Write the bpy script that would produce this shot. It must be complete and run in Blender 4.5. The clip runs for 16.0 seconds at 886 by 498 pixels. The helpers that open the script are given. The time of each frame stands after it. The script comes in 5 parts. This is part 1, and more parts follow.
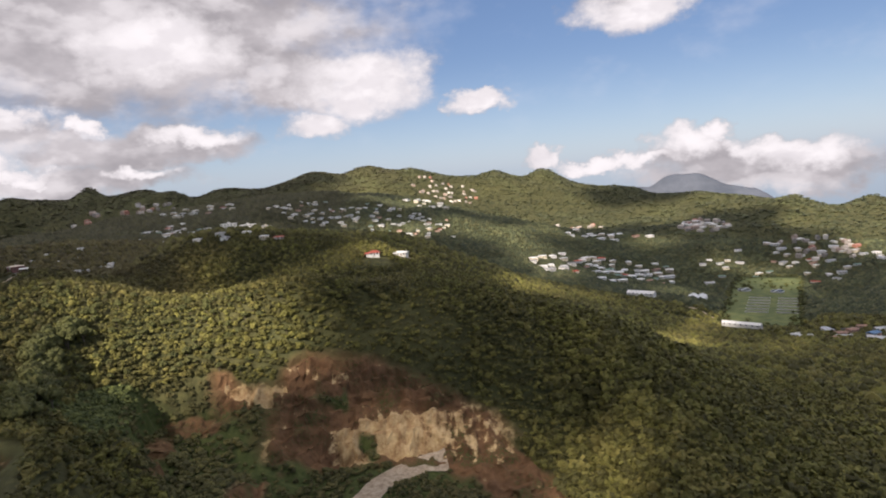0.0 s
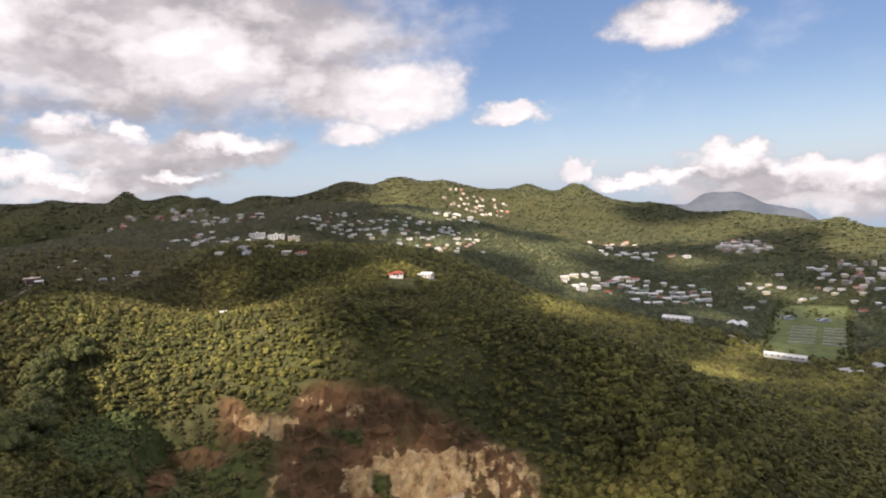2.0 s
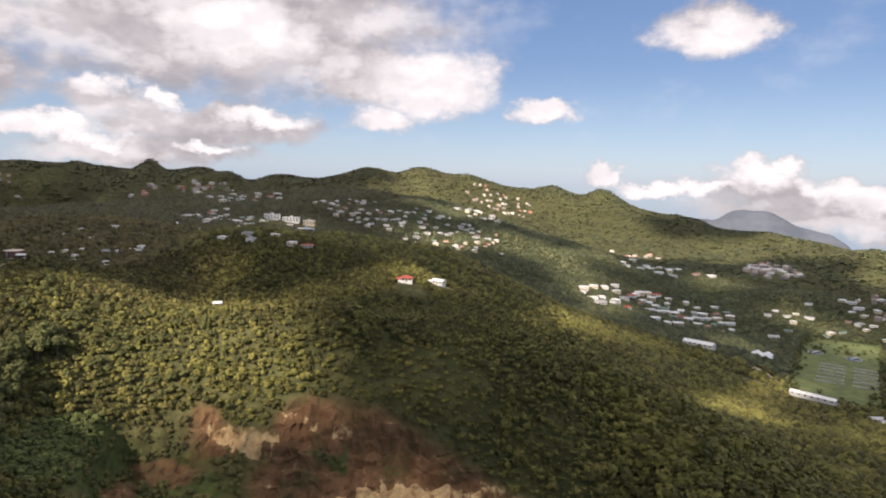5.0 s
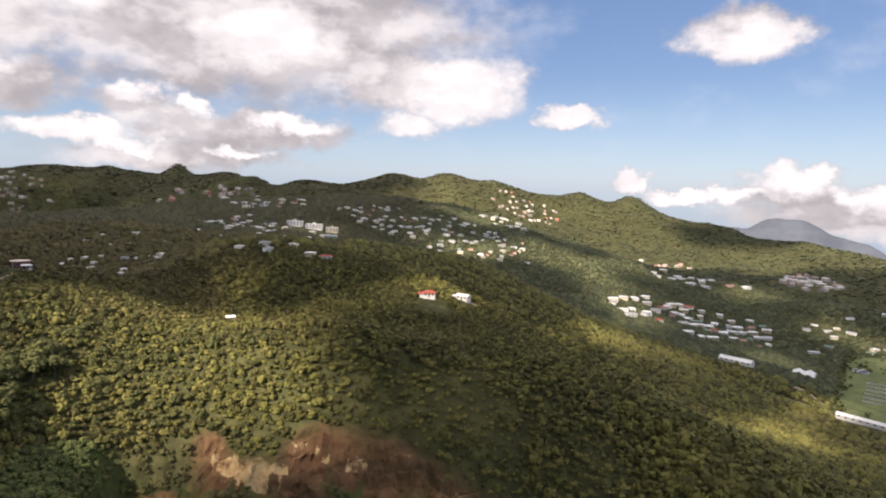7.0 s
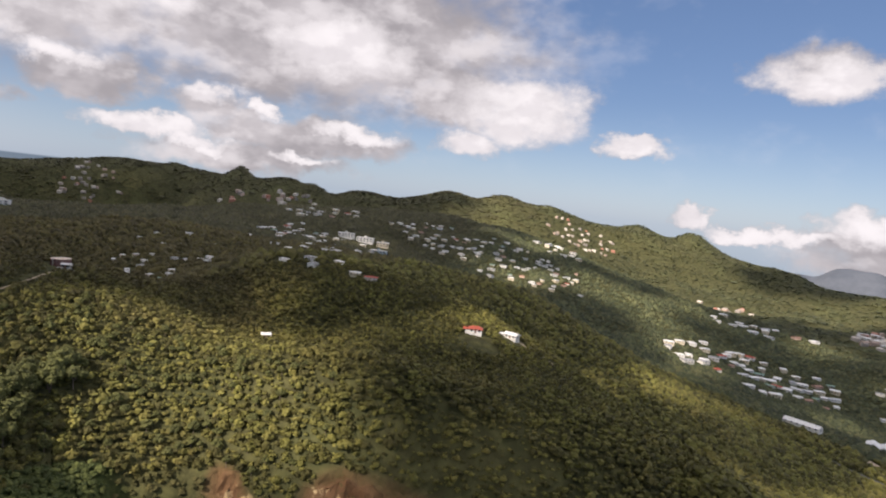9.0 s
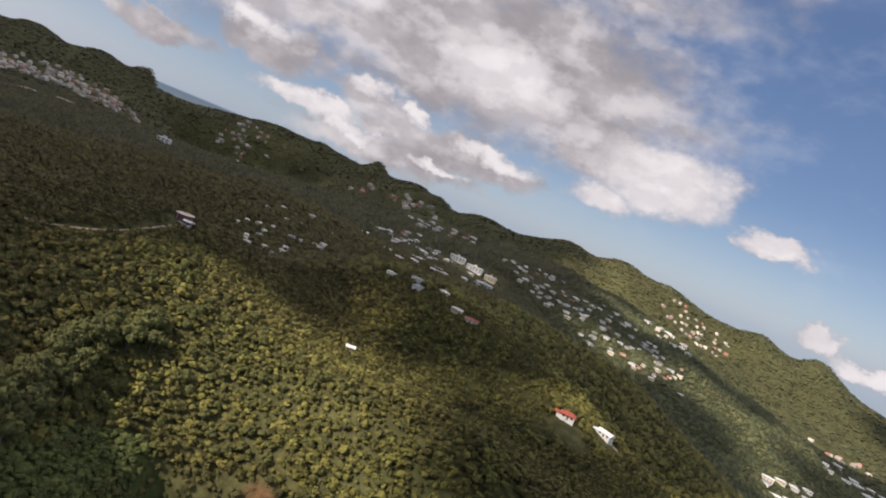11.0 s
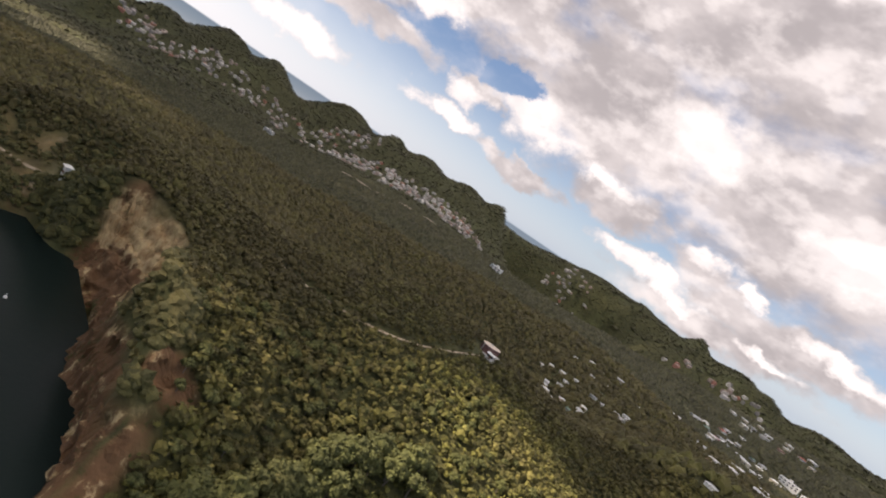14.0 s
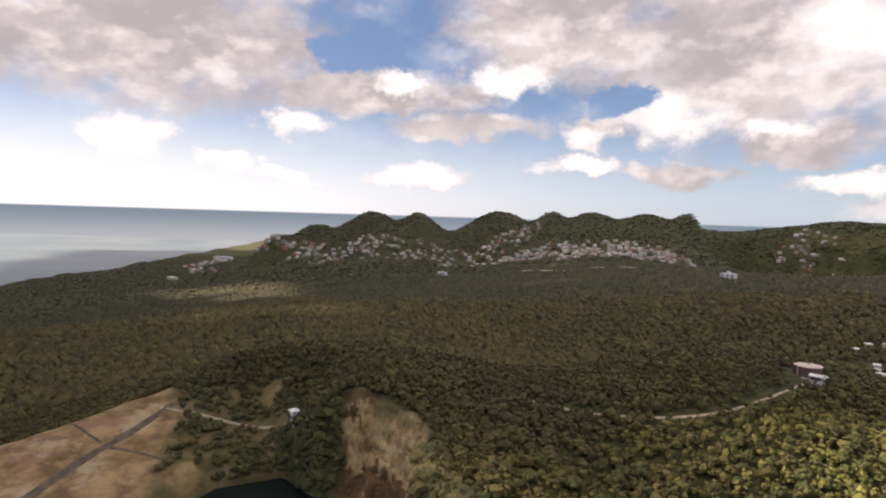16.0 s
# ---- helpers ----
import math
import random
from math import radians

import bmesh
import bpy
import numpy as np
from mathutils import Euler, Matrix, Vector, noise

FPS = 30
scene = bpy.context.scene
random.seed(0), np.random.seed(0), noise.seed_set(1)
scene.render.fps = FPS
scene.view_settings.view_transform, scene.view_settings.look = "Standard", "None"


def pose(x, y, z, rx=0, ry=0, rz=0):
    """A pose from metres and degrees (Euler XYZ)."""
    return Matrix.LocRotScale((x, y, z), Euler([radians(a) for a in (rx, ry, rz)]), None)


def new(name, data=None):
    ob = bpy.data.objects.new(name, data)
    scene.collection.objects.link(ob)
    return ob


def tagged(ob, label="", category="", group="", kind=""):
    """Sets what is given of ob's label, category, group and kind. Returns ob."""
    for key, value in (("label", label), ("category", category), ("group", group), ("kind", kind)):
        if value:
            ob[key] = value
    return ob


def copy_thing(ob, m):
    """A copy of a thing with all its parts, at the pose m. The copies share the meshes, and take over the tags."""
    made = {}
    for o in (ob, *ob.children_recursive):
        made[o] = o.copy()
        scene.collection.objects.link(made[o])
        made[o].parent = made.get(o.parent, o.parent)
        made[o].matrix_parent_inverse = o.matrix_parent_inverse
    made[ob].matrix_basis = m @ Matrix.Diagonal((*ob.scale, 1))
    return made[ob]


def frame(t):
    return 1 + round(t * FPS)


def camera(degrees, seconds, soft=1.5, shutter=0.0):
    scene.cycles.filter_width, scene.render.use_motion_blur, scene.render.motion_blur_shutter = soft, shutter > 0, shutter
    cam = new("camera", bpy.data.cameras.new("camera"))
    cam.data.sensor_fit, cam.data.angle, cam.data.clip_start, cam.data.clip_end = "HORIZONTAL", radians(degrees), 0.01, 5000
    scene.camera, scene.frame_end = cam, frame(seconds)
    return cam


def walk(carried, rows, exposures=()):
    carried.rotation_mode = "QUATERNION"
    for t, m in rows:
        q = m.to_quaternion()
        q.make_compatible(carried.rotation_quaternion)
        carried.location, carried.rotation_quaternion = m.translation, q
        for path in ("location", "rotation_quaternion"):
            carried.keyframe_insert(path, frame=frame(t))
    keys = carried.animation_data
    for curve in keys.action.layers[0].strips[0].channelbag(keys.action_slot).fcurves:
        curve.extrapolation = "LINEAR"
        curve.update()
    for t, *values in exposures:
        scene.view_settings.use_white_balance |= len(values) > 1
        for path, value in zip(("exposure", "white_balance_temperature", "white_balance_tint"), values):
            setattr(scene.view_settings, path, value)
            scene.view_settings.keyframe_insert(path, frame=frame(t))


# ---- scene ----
cam = camera(71.92, 16.0, 2.0)
PATH = [
    # seconds, x, y, z, yaw, pitch, roll
    (0.0, 0.01, -0.21, 230.11, 3.00, -6.78, -4.56),
    (0.5, 0.53, 5.27, 231.60, 5.02, -6.54, -1.75),
    (1.0, 0.96, 10.79, 232.99, 4.35, -6.11, -3.31),
    (1.5, 1.27, 16.39, 234.30, 5.20, -6.01, -5.40),
    (2.0, 1.52, 22.06, 235.54, 5.77, -5.57, -3.20),
    (2.5, 1.74, 27.80, 236.69, 5.02, -5.61, -4.37),
    (3.0, 1.85, 33.61, 237.85, 5.04, -5.95, 0.34),
    (3.5, 1.83, 39.50, 239.07, 6.02, -5.69, -3.23),
    (4.0, 1.69, 45.50, 240.32, 8.05, -6.39, -5.63),
    (4.2, 1.61, 47.92, 240.81, 7.84, -6.10, -1.43),
    (6.3, -1.95, 72.16, 243.56, 7.47, -6.84, 2.72),
    (6.5, -2.28, 74.80, 243.77, 7.74, -6.86, -2.12),
    (7.0, -3.10, 81.41, 244.32, 9.91, -5.88, 2.05),
    (7.5, -3.98, 88.02, 244.99, 9.91, -5.93, 1.06),
    (8.0, -5.14, 94.61, 245.86, 11.39, -4.47, -0.12),
    (8.2, -5.68, 97.25, 246.25, 11.71, -5.29, -0.69),
    (10.3, -20.44, 121.87, 255.59, 21.30, -4.29, 21.51),
    (10.5, -22.47, 124.57, 255.91, 22.80, -5.25, 19.39),
    (11.0, -27.69, 131.40, 256.53, 25.12, -4.44, 22.42),
    (11.5, -33.35, 138.17, 256.73, 32.45, -9.03, 24.78),
    (12.0, -39.52, 144.52, 256.53, 35.89, -7.64, 24.02),
    (12.5, -45.90, 150.57, 255.76, 39.51, -7.06, 30.35),
    (13.0, -52.45, 156.46, 254.49, 44.00, -5.69, 39.49),
    (13.5, -59.28, 162.07, 252.87, 49.91, -6.34, 41.55),
    (14.0, -66.47, 166.98, 251.04, 56.75, -5.64, 34.24),
    (14.5, -74.26, 170.66, 249.65, 65.26, -6.59, 23.47),
    (15.0, -82.60, 172.63, 249.12, 70.08, -4.92, 13.08),
    (15.5, -90.89, 173.88, 248.85, 73.19, -4.75, 7.27),
    (16.0, -99.05, 174.97, 248.46, 75.81, -3.09, 1.77),
]
walk(cam, [(t, pose(x, y, z, 90 + pitch, 0, yaw) @ pose(0, 0, 0, 0, 0, roll)) for t, x, y, z, yaw, pitch, roll in PATH],
     [(0.0, 0.06, 6350, 19), (1.5, 0.24, 6450, 19), (4.0, 0.19, 6450, 19), (6.5, 0.3, 6500, 19), (7.5, 0.28, 6500, 19), (8.2, 0.2, 6450, 19), (10.3, -0.2, 6350, 18), (11.5, -0.04, 6450, 19), (12.5, 0.32, 6700, 19), (16.0, 0.36, 6800, 20)])

# ---- world, sun and exposure ----
SUN_YAW, SUN_UP = 155.0, 36.0
world = bpy.data.worlds.new("world")
scene.world = world
world.use_nodes = True
wn, wl = world.node_tree.nodes, world.node_tree.links
wn.clear()


def calc(op, a, b=None, c=None, nodes=wn, links=wl):
    """A math node; numbers and sockets may be mixed."""
    n = nodes.new("ShaderNodeMath")
    n.operation = op
    for k, v in enumerate((a, b, c)):
        if v is None:
            continue
        if isinstance(v, (int, float)):
            n.inputs[k].default_value = v
        else:
            links.new(v, n.inputs[k])
    return n.outputs[0]


def ramp(value, low, high, nodes=wn, links=wl):
    n = nodes.new("ShaderNodeMapRange")
    n.interpolation_type = "SMOOTHSTEP"
    links.new(value, n.inputs[0])
    n.inputs[1].default_value, n.inputs[2].default_value = low, high
    return n.outputs[0]


def blend(factor, a, b, nodes=wn, links=wl):
    n = nodes.new("ShaderNodeMix")
    n.data_type = "RGBA"
    for k, v in ((0, factor), (6, a), (7, b)):
        if isinstance(v, (tuple, float, int)):
            n.inputs[k].default_value = v
        else:
            links.new(v, n.inputs[k])
    return n.outputs[2]


sky = wn.new("ShaderNodeTexSky")
sky.sky_type, sky.sun_disc = "NISHITA", False
sky.sun_elevation, sky.sun_rotation = radians(SUN_UP), radians(-SUN_YAW)
sky.dust_density, sky.ozone_density, sky.altitude = 0.6, 2.0, 200
coords = wn.new("ShaderNodeTexCoord")
split = wn.new("ShaderNodeSeparateXYZ")
wl.new(coords.outputs["Generated"], split.inputs[0])
dx, dy, dz = split.outputs
azimuth = calc("MULTIPLY", calc("ARCTAN2", calc("MULTIPLY", dx, -1.0), dy), 180 / math.pi)
height = calc("MULTIPLY", calc("ARCSINE", dz), 180 / math.pi)

# cumulus: yaw, elevation, half width, half height; grey bodies first, then sunlit heads, then gaps
GREY = [(33, 1.9, 9, 1.5), (-24, -1.2, 9, 1.4), (28, 13.6, 21, 7.0), (14, 9.5, 7, 3.0), (29, 4.3, 10, 1.7), (37, 6.0, 3.4, 1.9), (50, 13.6, 13, 6.8), (66, 16.5, 10.0, 4.6), (103, 14.0, 17, 5.4), (83, 11.0, 12.5, 1.9), (73, 8.3, 7.4, 1.3),
        (62, 8.0, 2.6, 1.4), (46, 6.9, 4.8, 1.9), (45, 26, 36, 9), (110, 25, 30, 9), (56, 4.4, 5.0, 0.9), (-15, 13.2, 4.4, 2.2), (-20, 0.0, 5.5, 1.5), (-29, -1.6, 5.0, 1.7)]
WHITE = [(37, 2.7, 3.0, 0.6), (28, 2.3, 2.4, 0.5), (-25, 0.4, 2.6, 1.1), (8.5, 8.9, 5.6, 3.0), (13, 5.7, 3.6, 1.5), (26, 12.4, 6.0, 2.4), (36.5, 6.8, 2.4, 1.0), (32, 6.3, 1.6, 0.8), (24, 5.0, 3.4, 0.8), (-1, 6.6, 2.8, 1.0), (-15, 12.5, 4.2, 2.0), (-19, 1.3, 3.2, 1.3),
         (-22, 2.0, 1.6, 1.0), (-28, -0.4, 4.0, 1.3), (-7, 0.7, 1.7, 0.9), (-13, 0.0, 4.6, 0.7), (56, 9.0, 4.0, 2.6), (42, 15.0, 5.0, 3.0), (90, 8.0, 3.4, 1.3), (103, 6.2, 4.0, 1.8), (63, 7.2, 2.6, 1.0),
         (64, 5.2, 3.4, 0.9), (95, 4.1, 2.8, 0.9), (90, 3.1, 2.4, 0.8), (78, 3.3, 5.0, 1.4), (48, 7.8, 3.4, 1.0), (41, 3.4, 5.0, 1.0), (70, 12.6, 3.6, 1.4), (79, 12.0, 2.4, 0.8)]
GAPS = [(83.5, 14.5, 4.0, 2.2), (60, 11.0, 3.0, 1.6)]


def billows(scale, detail, shift, rough=0.6, flat=1.7):
    m = wn.new("ShaderNodeMapping")
    m.inputs["Location"].default_value = shift
    m.inputs["Scale"].default_value = (scale, scale, scale * flat)
    wl.new(coords.outputs["Generated"], m.inputs[0])
    n = wn.new("ShaderNodeTexNoise")
    n.inputs["Scale"].default_value, n.inputs["Detail"].default_value, n.inputs["Roughness"].default_value = 1.0, detail, rough
    wl.new(m.outputs[0], n.inputs["Vector"])
    return n.outputs["Fac"]


swirl_a, swirl_b = billows(13.0, 6.0, (5, 2, 1), 0.6, 1.3), billows(13.0, 6.0, (1, 7, 4), 0.6, 1.3)
warped_az = calc("ADD", azimuth, calc("MULTIPLY", calc("SUBTRACT", swirl_a, 0.5), 9.0))
warped_up = calc("ADD", height, calc("MULTIPLY", calc("SUBTRACT", swirl_b, 0.5), 5.0))


def heaps(entries):
    total = None
    for yaw, up, wide, high in entries:
        u = calc("DIVIDE", calc("SUBTRACT", warped_az, float(yaw)), float(wide))
        v = calc("DIVIDE", calc("SUBTRACT", warped_up, float(up)), float(high))
        bump = calc("SUBTRACT", 1.0, calc("ADD", calc("MULTIPLY", u, u), calc("MULTIPLY", v, v)))
        bump = calc("MAXIMUM", bump, -2.0)
        total = bump if total is None else calc("SMOOTH_MAX", total, bump, 0.3)
    return total


fine = billows(16.0, 6.0, (0, 0, 0), 0.5)
soft = billows(9.0, 5.0, (0, 0, 0), 0.5)
lit = billows(9.0, 5.0, (0.10, 0.07, -0.24), 0.5)
broad = billows(8.0, 4.0, (3, 1, 2))
ragged = calc("MULTIPLY", calc("SUBTRACT", fine, 0.5), 3.0)
grey, white, gaps = heaps(GREY), heaps(WHITE), heaps(GAPS)
shape = calc("SUBTRACT", calc("MAXIMUM", grey, white), calc("MULTIPLY", ramp(calc("ADD", gaps, ragged), -0.4, 1.4), 1.9))
cover = ramp(calc("ADD", calc("MULTIPLY", shape, 1.25), calc("MULTIPLY", ragged, 0.6)), -0.75, 0.85)
wisps = calc("MULTIPLY", ramp(broad, 0.48, 0.8), ramp(height, 0.0, 10.0))
edge = ramp(calc("SUBTRACT", soft, lit), -0.13, 0.13)
bright = calc("MAXIMUM", ramp(calc("ADD", white, calc("MULTIPLY", ragged, 0.55)), -0.9, 1.25), calc("MULTIPLY", ramp(calc("ADD", edge, calc("MULTIPLY", calc("SUBTRACT", broad, 0.5), 1.6)), 0.35, 1.35), 0.5))
cloud = blend(bright, blend(ramp(broad, 0.35, 0.68), (3.1, 2.97, 2.97, 1), (4.6, 4.42, 4.33, 1)), (7.7, 7.5, 7.2, 1))
cloud = blend(calc("MULTIPLY", calc("MULTIPLY", ramp(edge, 0.55, 0.0), ramp(white, -0.2, 0.9)), 0.35), cloud, (4.8, 4.6, 4.6, 1))
deep = blend(0.58, sky.outputs[0], (0.75, 1.4, 2.7, 1))
air = blend(ramp(height, 11.0, -1.0), deep, blend(0.7, sky.outputs[0], (2.9, 3.9, 5.0, 1)))
air = blend(calc("MULTIPLY", wisps, 0.22), air, (6.4, 6.5, 6.6, 1))
air = blend(cover, air, cloud)
# unseen broken cloud overhead, set brighter than the visible clouds as fill light
air = blend(calc("MULTIPLY", ramp(height, 24.0, 40.0), ramp(broad, 0.30, 0.55)), air, blend(ramp(soft, 0.35, 0.65), (6.5, 6.4, 6.3, 1), (12.5, 12.2, 11.8, 1)))
air = blend(calc("MULTIPLY", calc("MULTIPLY", ramp(azimuth, 38.0, 112.0), ramp(height, 12.0, -1.0)), 0.72), air, (8.2, 8.1, 7.9, 1))
# under the horizon in the west: the far, hazy water that the sheet runs out to
air = blend(calc("MULTIPLY", ramp(height, 0.02, -0.16), ramp(azimuth, 44.0, 47.0)), air, blend(ramp(height, 0.0, -2.9), (1.35, 1.8, 2.2, 1), (2.9, 3.15, 3.25, 1)))
back = wn.new("ShaderNodeBackground")
back.inputs["Strength"].default_value = 0.125
wo = wn.new("ShaderNodeOutputWorld")
wl.new(air, back.inputs["Color"])
wl.new(back.outputs[0], wo.inputs["Surface"])
sun = new("sun", bpy.data.lights.new("sun", "SUN"))
sun.data.energy, sun.data.angle, sun.data.color = 8.0, radians(2.0), (1.0, 0.9, 0.74)
sun.matrix_world = pose(0, 0, 700, 90 - SUN_UP, 0, SUN_YAW + 180)


# ---- materials ----
class Stuff:
    """A node material under construction."""

    def __init__(self, name, rough=0.8, metal=0.0):
        self.m = bpy.data.materials.new(name)
        self.m.use_nodes = True
        self.n, self.l = self.m.node_tree.nodes, self.m.node_tree.links
        self.b = self.n["Principled BSDF"]
        self.b.inputs["Roughness"].default_value, self.b.inputs["Metallic"].default_value = rough, metal
        self.where = self.n.new("ShaderNodeNewGeometry").outputs["Position"]

    def noise(self, size, detail=4.0, rough=0.6, stretch=(1, 1, 1)):
        m = self.n.new("ShaderNodeMapping")
        m.inputs["Scale"].default_value = [s / size for s in stretch]
        self.l.new(self.where, m.inputs[0])
        t = self.n.new("ShaderNodeTexNoise")
        t.inputs["Scale"].default_value, t.inputs["Detail"].default_value, t.inputs["Roughness"].default_value = 1.0, detail, rough
        self.l.new(m.outputs[0], t.inputs["Vector"])
        return t.outputs["Fac"]

    def cells(self, size, out="Distance"):
        m = self.n.new("ShaderNodeMapping")
        m.inputs["Scale"].default_value = [1 / size] * 3
        self.l.new(self.where, m.inputs[0])
        t = self.n.new("ShaderNodeTexVoronoi")
        t.inputs["Scale"].default_value = 1.0
        self.l.new(m.outputs[0], t.inputs["Vector"])
        return t.outputs[out]

    def attr(self, name):
        a = self.n.new("ShaderNodeAttribute")
        a.attribute_name = name
        return a.outputs["Fac"]

    def ramp(self, v, a, b):
        return ramp(v, a, b, self.n, self.l)

    def calc(self, op, a, b=None, c=None):
        return calc(op, a, b, c, self.n, self.l)

    def mix(self, f, a, b):
        return blend(f, a, b, self.n, self.l)

    def colour(self, c):
        if isinstance(c, tuple):
            self.b.inputs["Base Color"].default_value = c
        else:
            self.l.new(c, self.b.inputs["Base Color"])
        return self

    def bump(self, h, depth, strength=1.0):
        n = self.n.new("ShaderNodeBump")
        n.inputs["Distance"].default_value, n.inputs["Strength"].default_value = depth, strength
        self.l.new(h, n.inputs["Height"])
        self.l.new(n.outputs[0], self.b.inputs["Normal"])
        return self


def foliage(name, dark, light, sere, size=1.6, scrub=0.0):
    s = Stuff(name, 0.75)
    info = s.n.new("ShaderNodeNewGeometry")
    tone = s.attr("tone")
    own = s.calc("ADD", s.calc("MULTIPLY", tone, 0.72), s.calc("MULTIPLY", info.outputs["Random Per Island"], 0.28))
    grain = s.noise(size, 5, 0.7)
    patch = s.noise(70, 3)
    c = s.mix(s.ramp(s.calc("ADD", s.calc("MULTIPLY", own, 0.6), s.calc("MULTIPLY", grain, 0.5)), 0.25, 0.95), dark, light)
    c = s.mix(s.calc("MULTIPLY", s.ramp(s.calc("ADD", s.calc("MULTIPLY", tone, 0.45), s.calc("MULTIPLY", patch, 0.8)), 0.62, 0.95), 0.45), c, sere)
    c = s.mix(s.calc("MULTIPLY", s.ramp(s.noise(34, 4, 0.65), 0.46, 0.72), 0.5), c, dark)
    if scrub:
        apart = s.n.new("ShaderNodeSeparateXYZ")
        s.l.new(s.where, apart.inputs[0])
        west = s.ramp(s.calc("ADD", s.calc("MULTIPLY", apart.outputs[0], -1.0), s.calc("MULTIPLY", patch, 160.0)), 270.0, 400.0)
        c = s.mix(s.calc("MULTIPLY", west, scrub), c, (0.068, 0.051, 0.024, 1))
    s.colour(c).bump(s.noise(0.7, 4, 0.75), 0.4, 0.8)
    s.b.inputs["Specular IOR Level"].default_value = 0.25
    return s.m


canopy = foliage("canopy", (0.054, 0.050, 0.015, 1), (0.205, 0.198, 0.045, 1), (0.155, 0.112, 0.042, 1), scrub=0.6)
# forest far off: cooler, flatter green, with the haze of distance in the colour
hazed_canopy = foliage("hazed_canopy", (0.036, 0.043, 0.021, 1), (0.108, 0.122, 0.050, 1), (0.13, 0.115, 0.052, 1), 6.0, 0.45)
broadleaf = foliage("broadleaf", (0.045, 0.050, 0.018, 1), (0.165, 0.172, 0.050, 1), (0.15, 0.13, 0.055, 1), 1.0)
shrub = foliage("shrub", (0.046, 0.045, 0.015, 1), (0.118, 0.112, 0.034, 1), (0.13, 0.10, 0.04, 1), 1.0)
thicket = foliage("thicket", (0.045, 0.058, 0.017, 1), (0.115, 0.135, 0.036, 1), (0.14, 0.14, 0.04, 1), 0.8)

s = Stuff("bark", 0.9)
s.colour(s.mix(s.noise(0.3, 4, 0.6, (1, 1, 0.2)), (0.09, 0.065, 0.045, 1), (0.22, 0.18, 0.14, 1))).bump(s.noise(0.12, 3), 0.03)
bark = s.m


def earth(s):
    """Weathered quarry soil, rust brown with thin grass, and pale fresh rock."""
    big, mid, small = s.noise(22, 4), s.noise(5, 5, 0.65, (1, 1, 0.7)), s.noise(1.2, 5, 0.7)
    c = s.mix(s.ramp(s.calc("ADD", s.calc("MULTIPLY", big, 0.6), s.calc("MULTIPLY", mid, 0.5)), 0.38, 0.72), (0.098, 0.050, 0.024, 1), (0.185, 0.104, 0.052, 1))
    c = s.mix(s.ramp(s.calc("ADD", s.calc("MULTIPLY", big, -0.7), s.calc("MULTIPLY", small, 0.8)), 0.06, 0.26), c, (0.06, 0.07, 0.022, 1))
    fresh = s.mix(s.ramp(s.calc("ADD", mid, s.calc("MULTIPLY", small, 0.4)), 0.45, 0.95), (0.24, 0.138, 0.062, 1), (0.54, 0.405, 0.215, 1))
    where = s.ramp(s.calc("ADD", s.attr("pale"), s.calc("MULTIPLY", s.calc("SUBTRACT", mid, 0.5), 2.4)), 0.3, 0.62)
    return s.mix(where, c, fresh), s.calc("ADD", mid, s.calc("MULTIPLY", small, 0.5))


def woods(s):
    """Closed tree cover seen from far above."""
    tops = s.cells(7.0)
    c = s.mix(s.ramp(s.calc("ADD", s.noise(9, 5, 0.7), s.calc("MULTIPLY", tops, -0.35)), 0.12, 0.62), (0.048, 0.047, 0.019, 1), (0.105, 0.103, 0.038, 1))
    c = s.mix(s.calc("MULTIPLY", s.ramp(s.noise(38, 5, 0.7), 0.42, 0.72), 0.6), c, (0.035, 0.042, 0.015, 1))
    c = s.mix(s.calc("MULTIPLY", s.ramp(s.noise(150, 4), 0.5, 0.75), 0.6), c, (0.105, 0.115, 0.045, 1))
    return c, s.calc("MULTIPLY", tops, -1.0)


s = Stuff("ground", 0.9)
wc, wh = woods(s)
ec, eh = earth(s)
gc = s.mix(s.ramp(s.noise(3.5, 6, 0.7), 0.3, 0.72), (0.04, 0.056, 0.016, 1), (0.085, 0.10, 0.03, 1))
dc = s.mix(s.ramp(s.noise(11, 5, 0.65), 0.35, 0.7), (0.16, 0.102, 0.047, 1), (0.42, 0.285, 0.145, 1))
dc = s.mix(s.calc("MULTIPLY", s.ramp(s.noise(16, 5, 0.6), 0.54, 0.66), 0.7), dc, (0.46, 0.36, 0.23, 1))
dc = s.mix(s.ramp(s.noise(34, 4, 0.6), 0.56, 0.68), dc, (0.27, 0.16, 0.10, 1))
dc = s.mix(s.ramp(s.noise(19, 6, 0.75), 0.60, 0.70), dc, (0.09, 0.085, 0.035, 1))
col = s.mix(s.attr("grass"), wc, gc)
col = s.mix(s.attr("dry"), col, dc)
col = s.mix(s.attr("bare"), col, ec)
s.colour(col).bump(s.calc("ADD", s.calc("MULTIPLY", wh, 1.0), s.calc("MULTIPLY", eh, 0.5)), 1.6, 0.8)
s.b.inputs["Specular IOR Level"].default_value = 0.2
ground_mat = s.m

s = Stuff("track", 0.95)
s.colour(s.mix(s.ramp(s.noise(2.5, 5, 0.7), 0.3, 0.7), (0.24, 0.18, 0.12, 1), (0.46, 0.38, 0.28, 1))).bump(s.noise(0.6), 0.08)
track_mat = s.m
s = Stuff("dark_track", 0.95)
s.colour(s.mix(s.ramp(s.noise(3, 5, 0.7), 0.3, 0.7), (0.07, 0.052, 0.036, 1), (0.15, 0.115, 0.08, 1))).bump(s.noise(0.6), 0.08)
dark_track = s.m
s = Stuff("asphalt", 0.9)
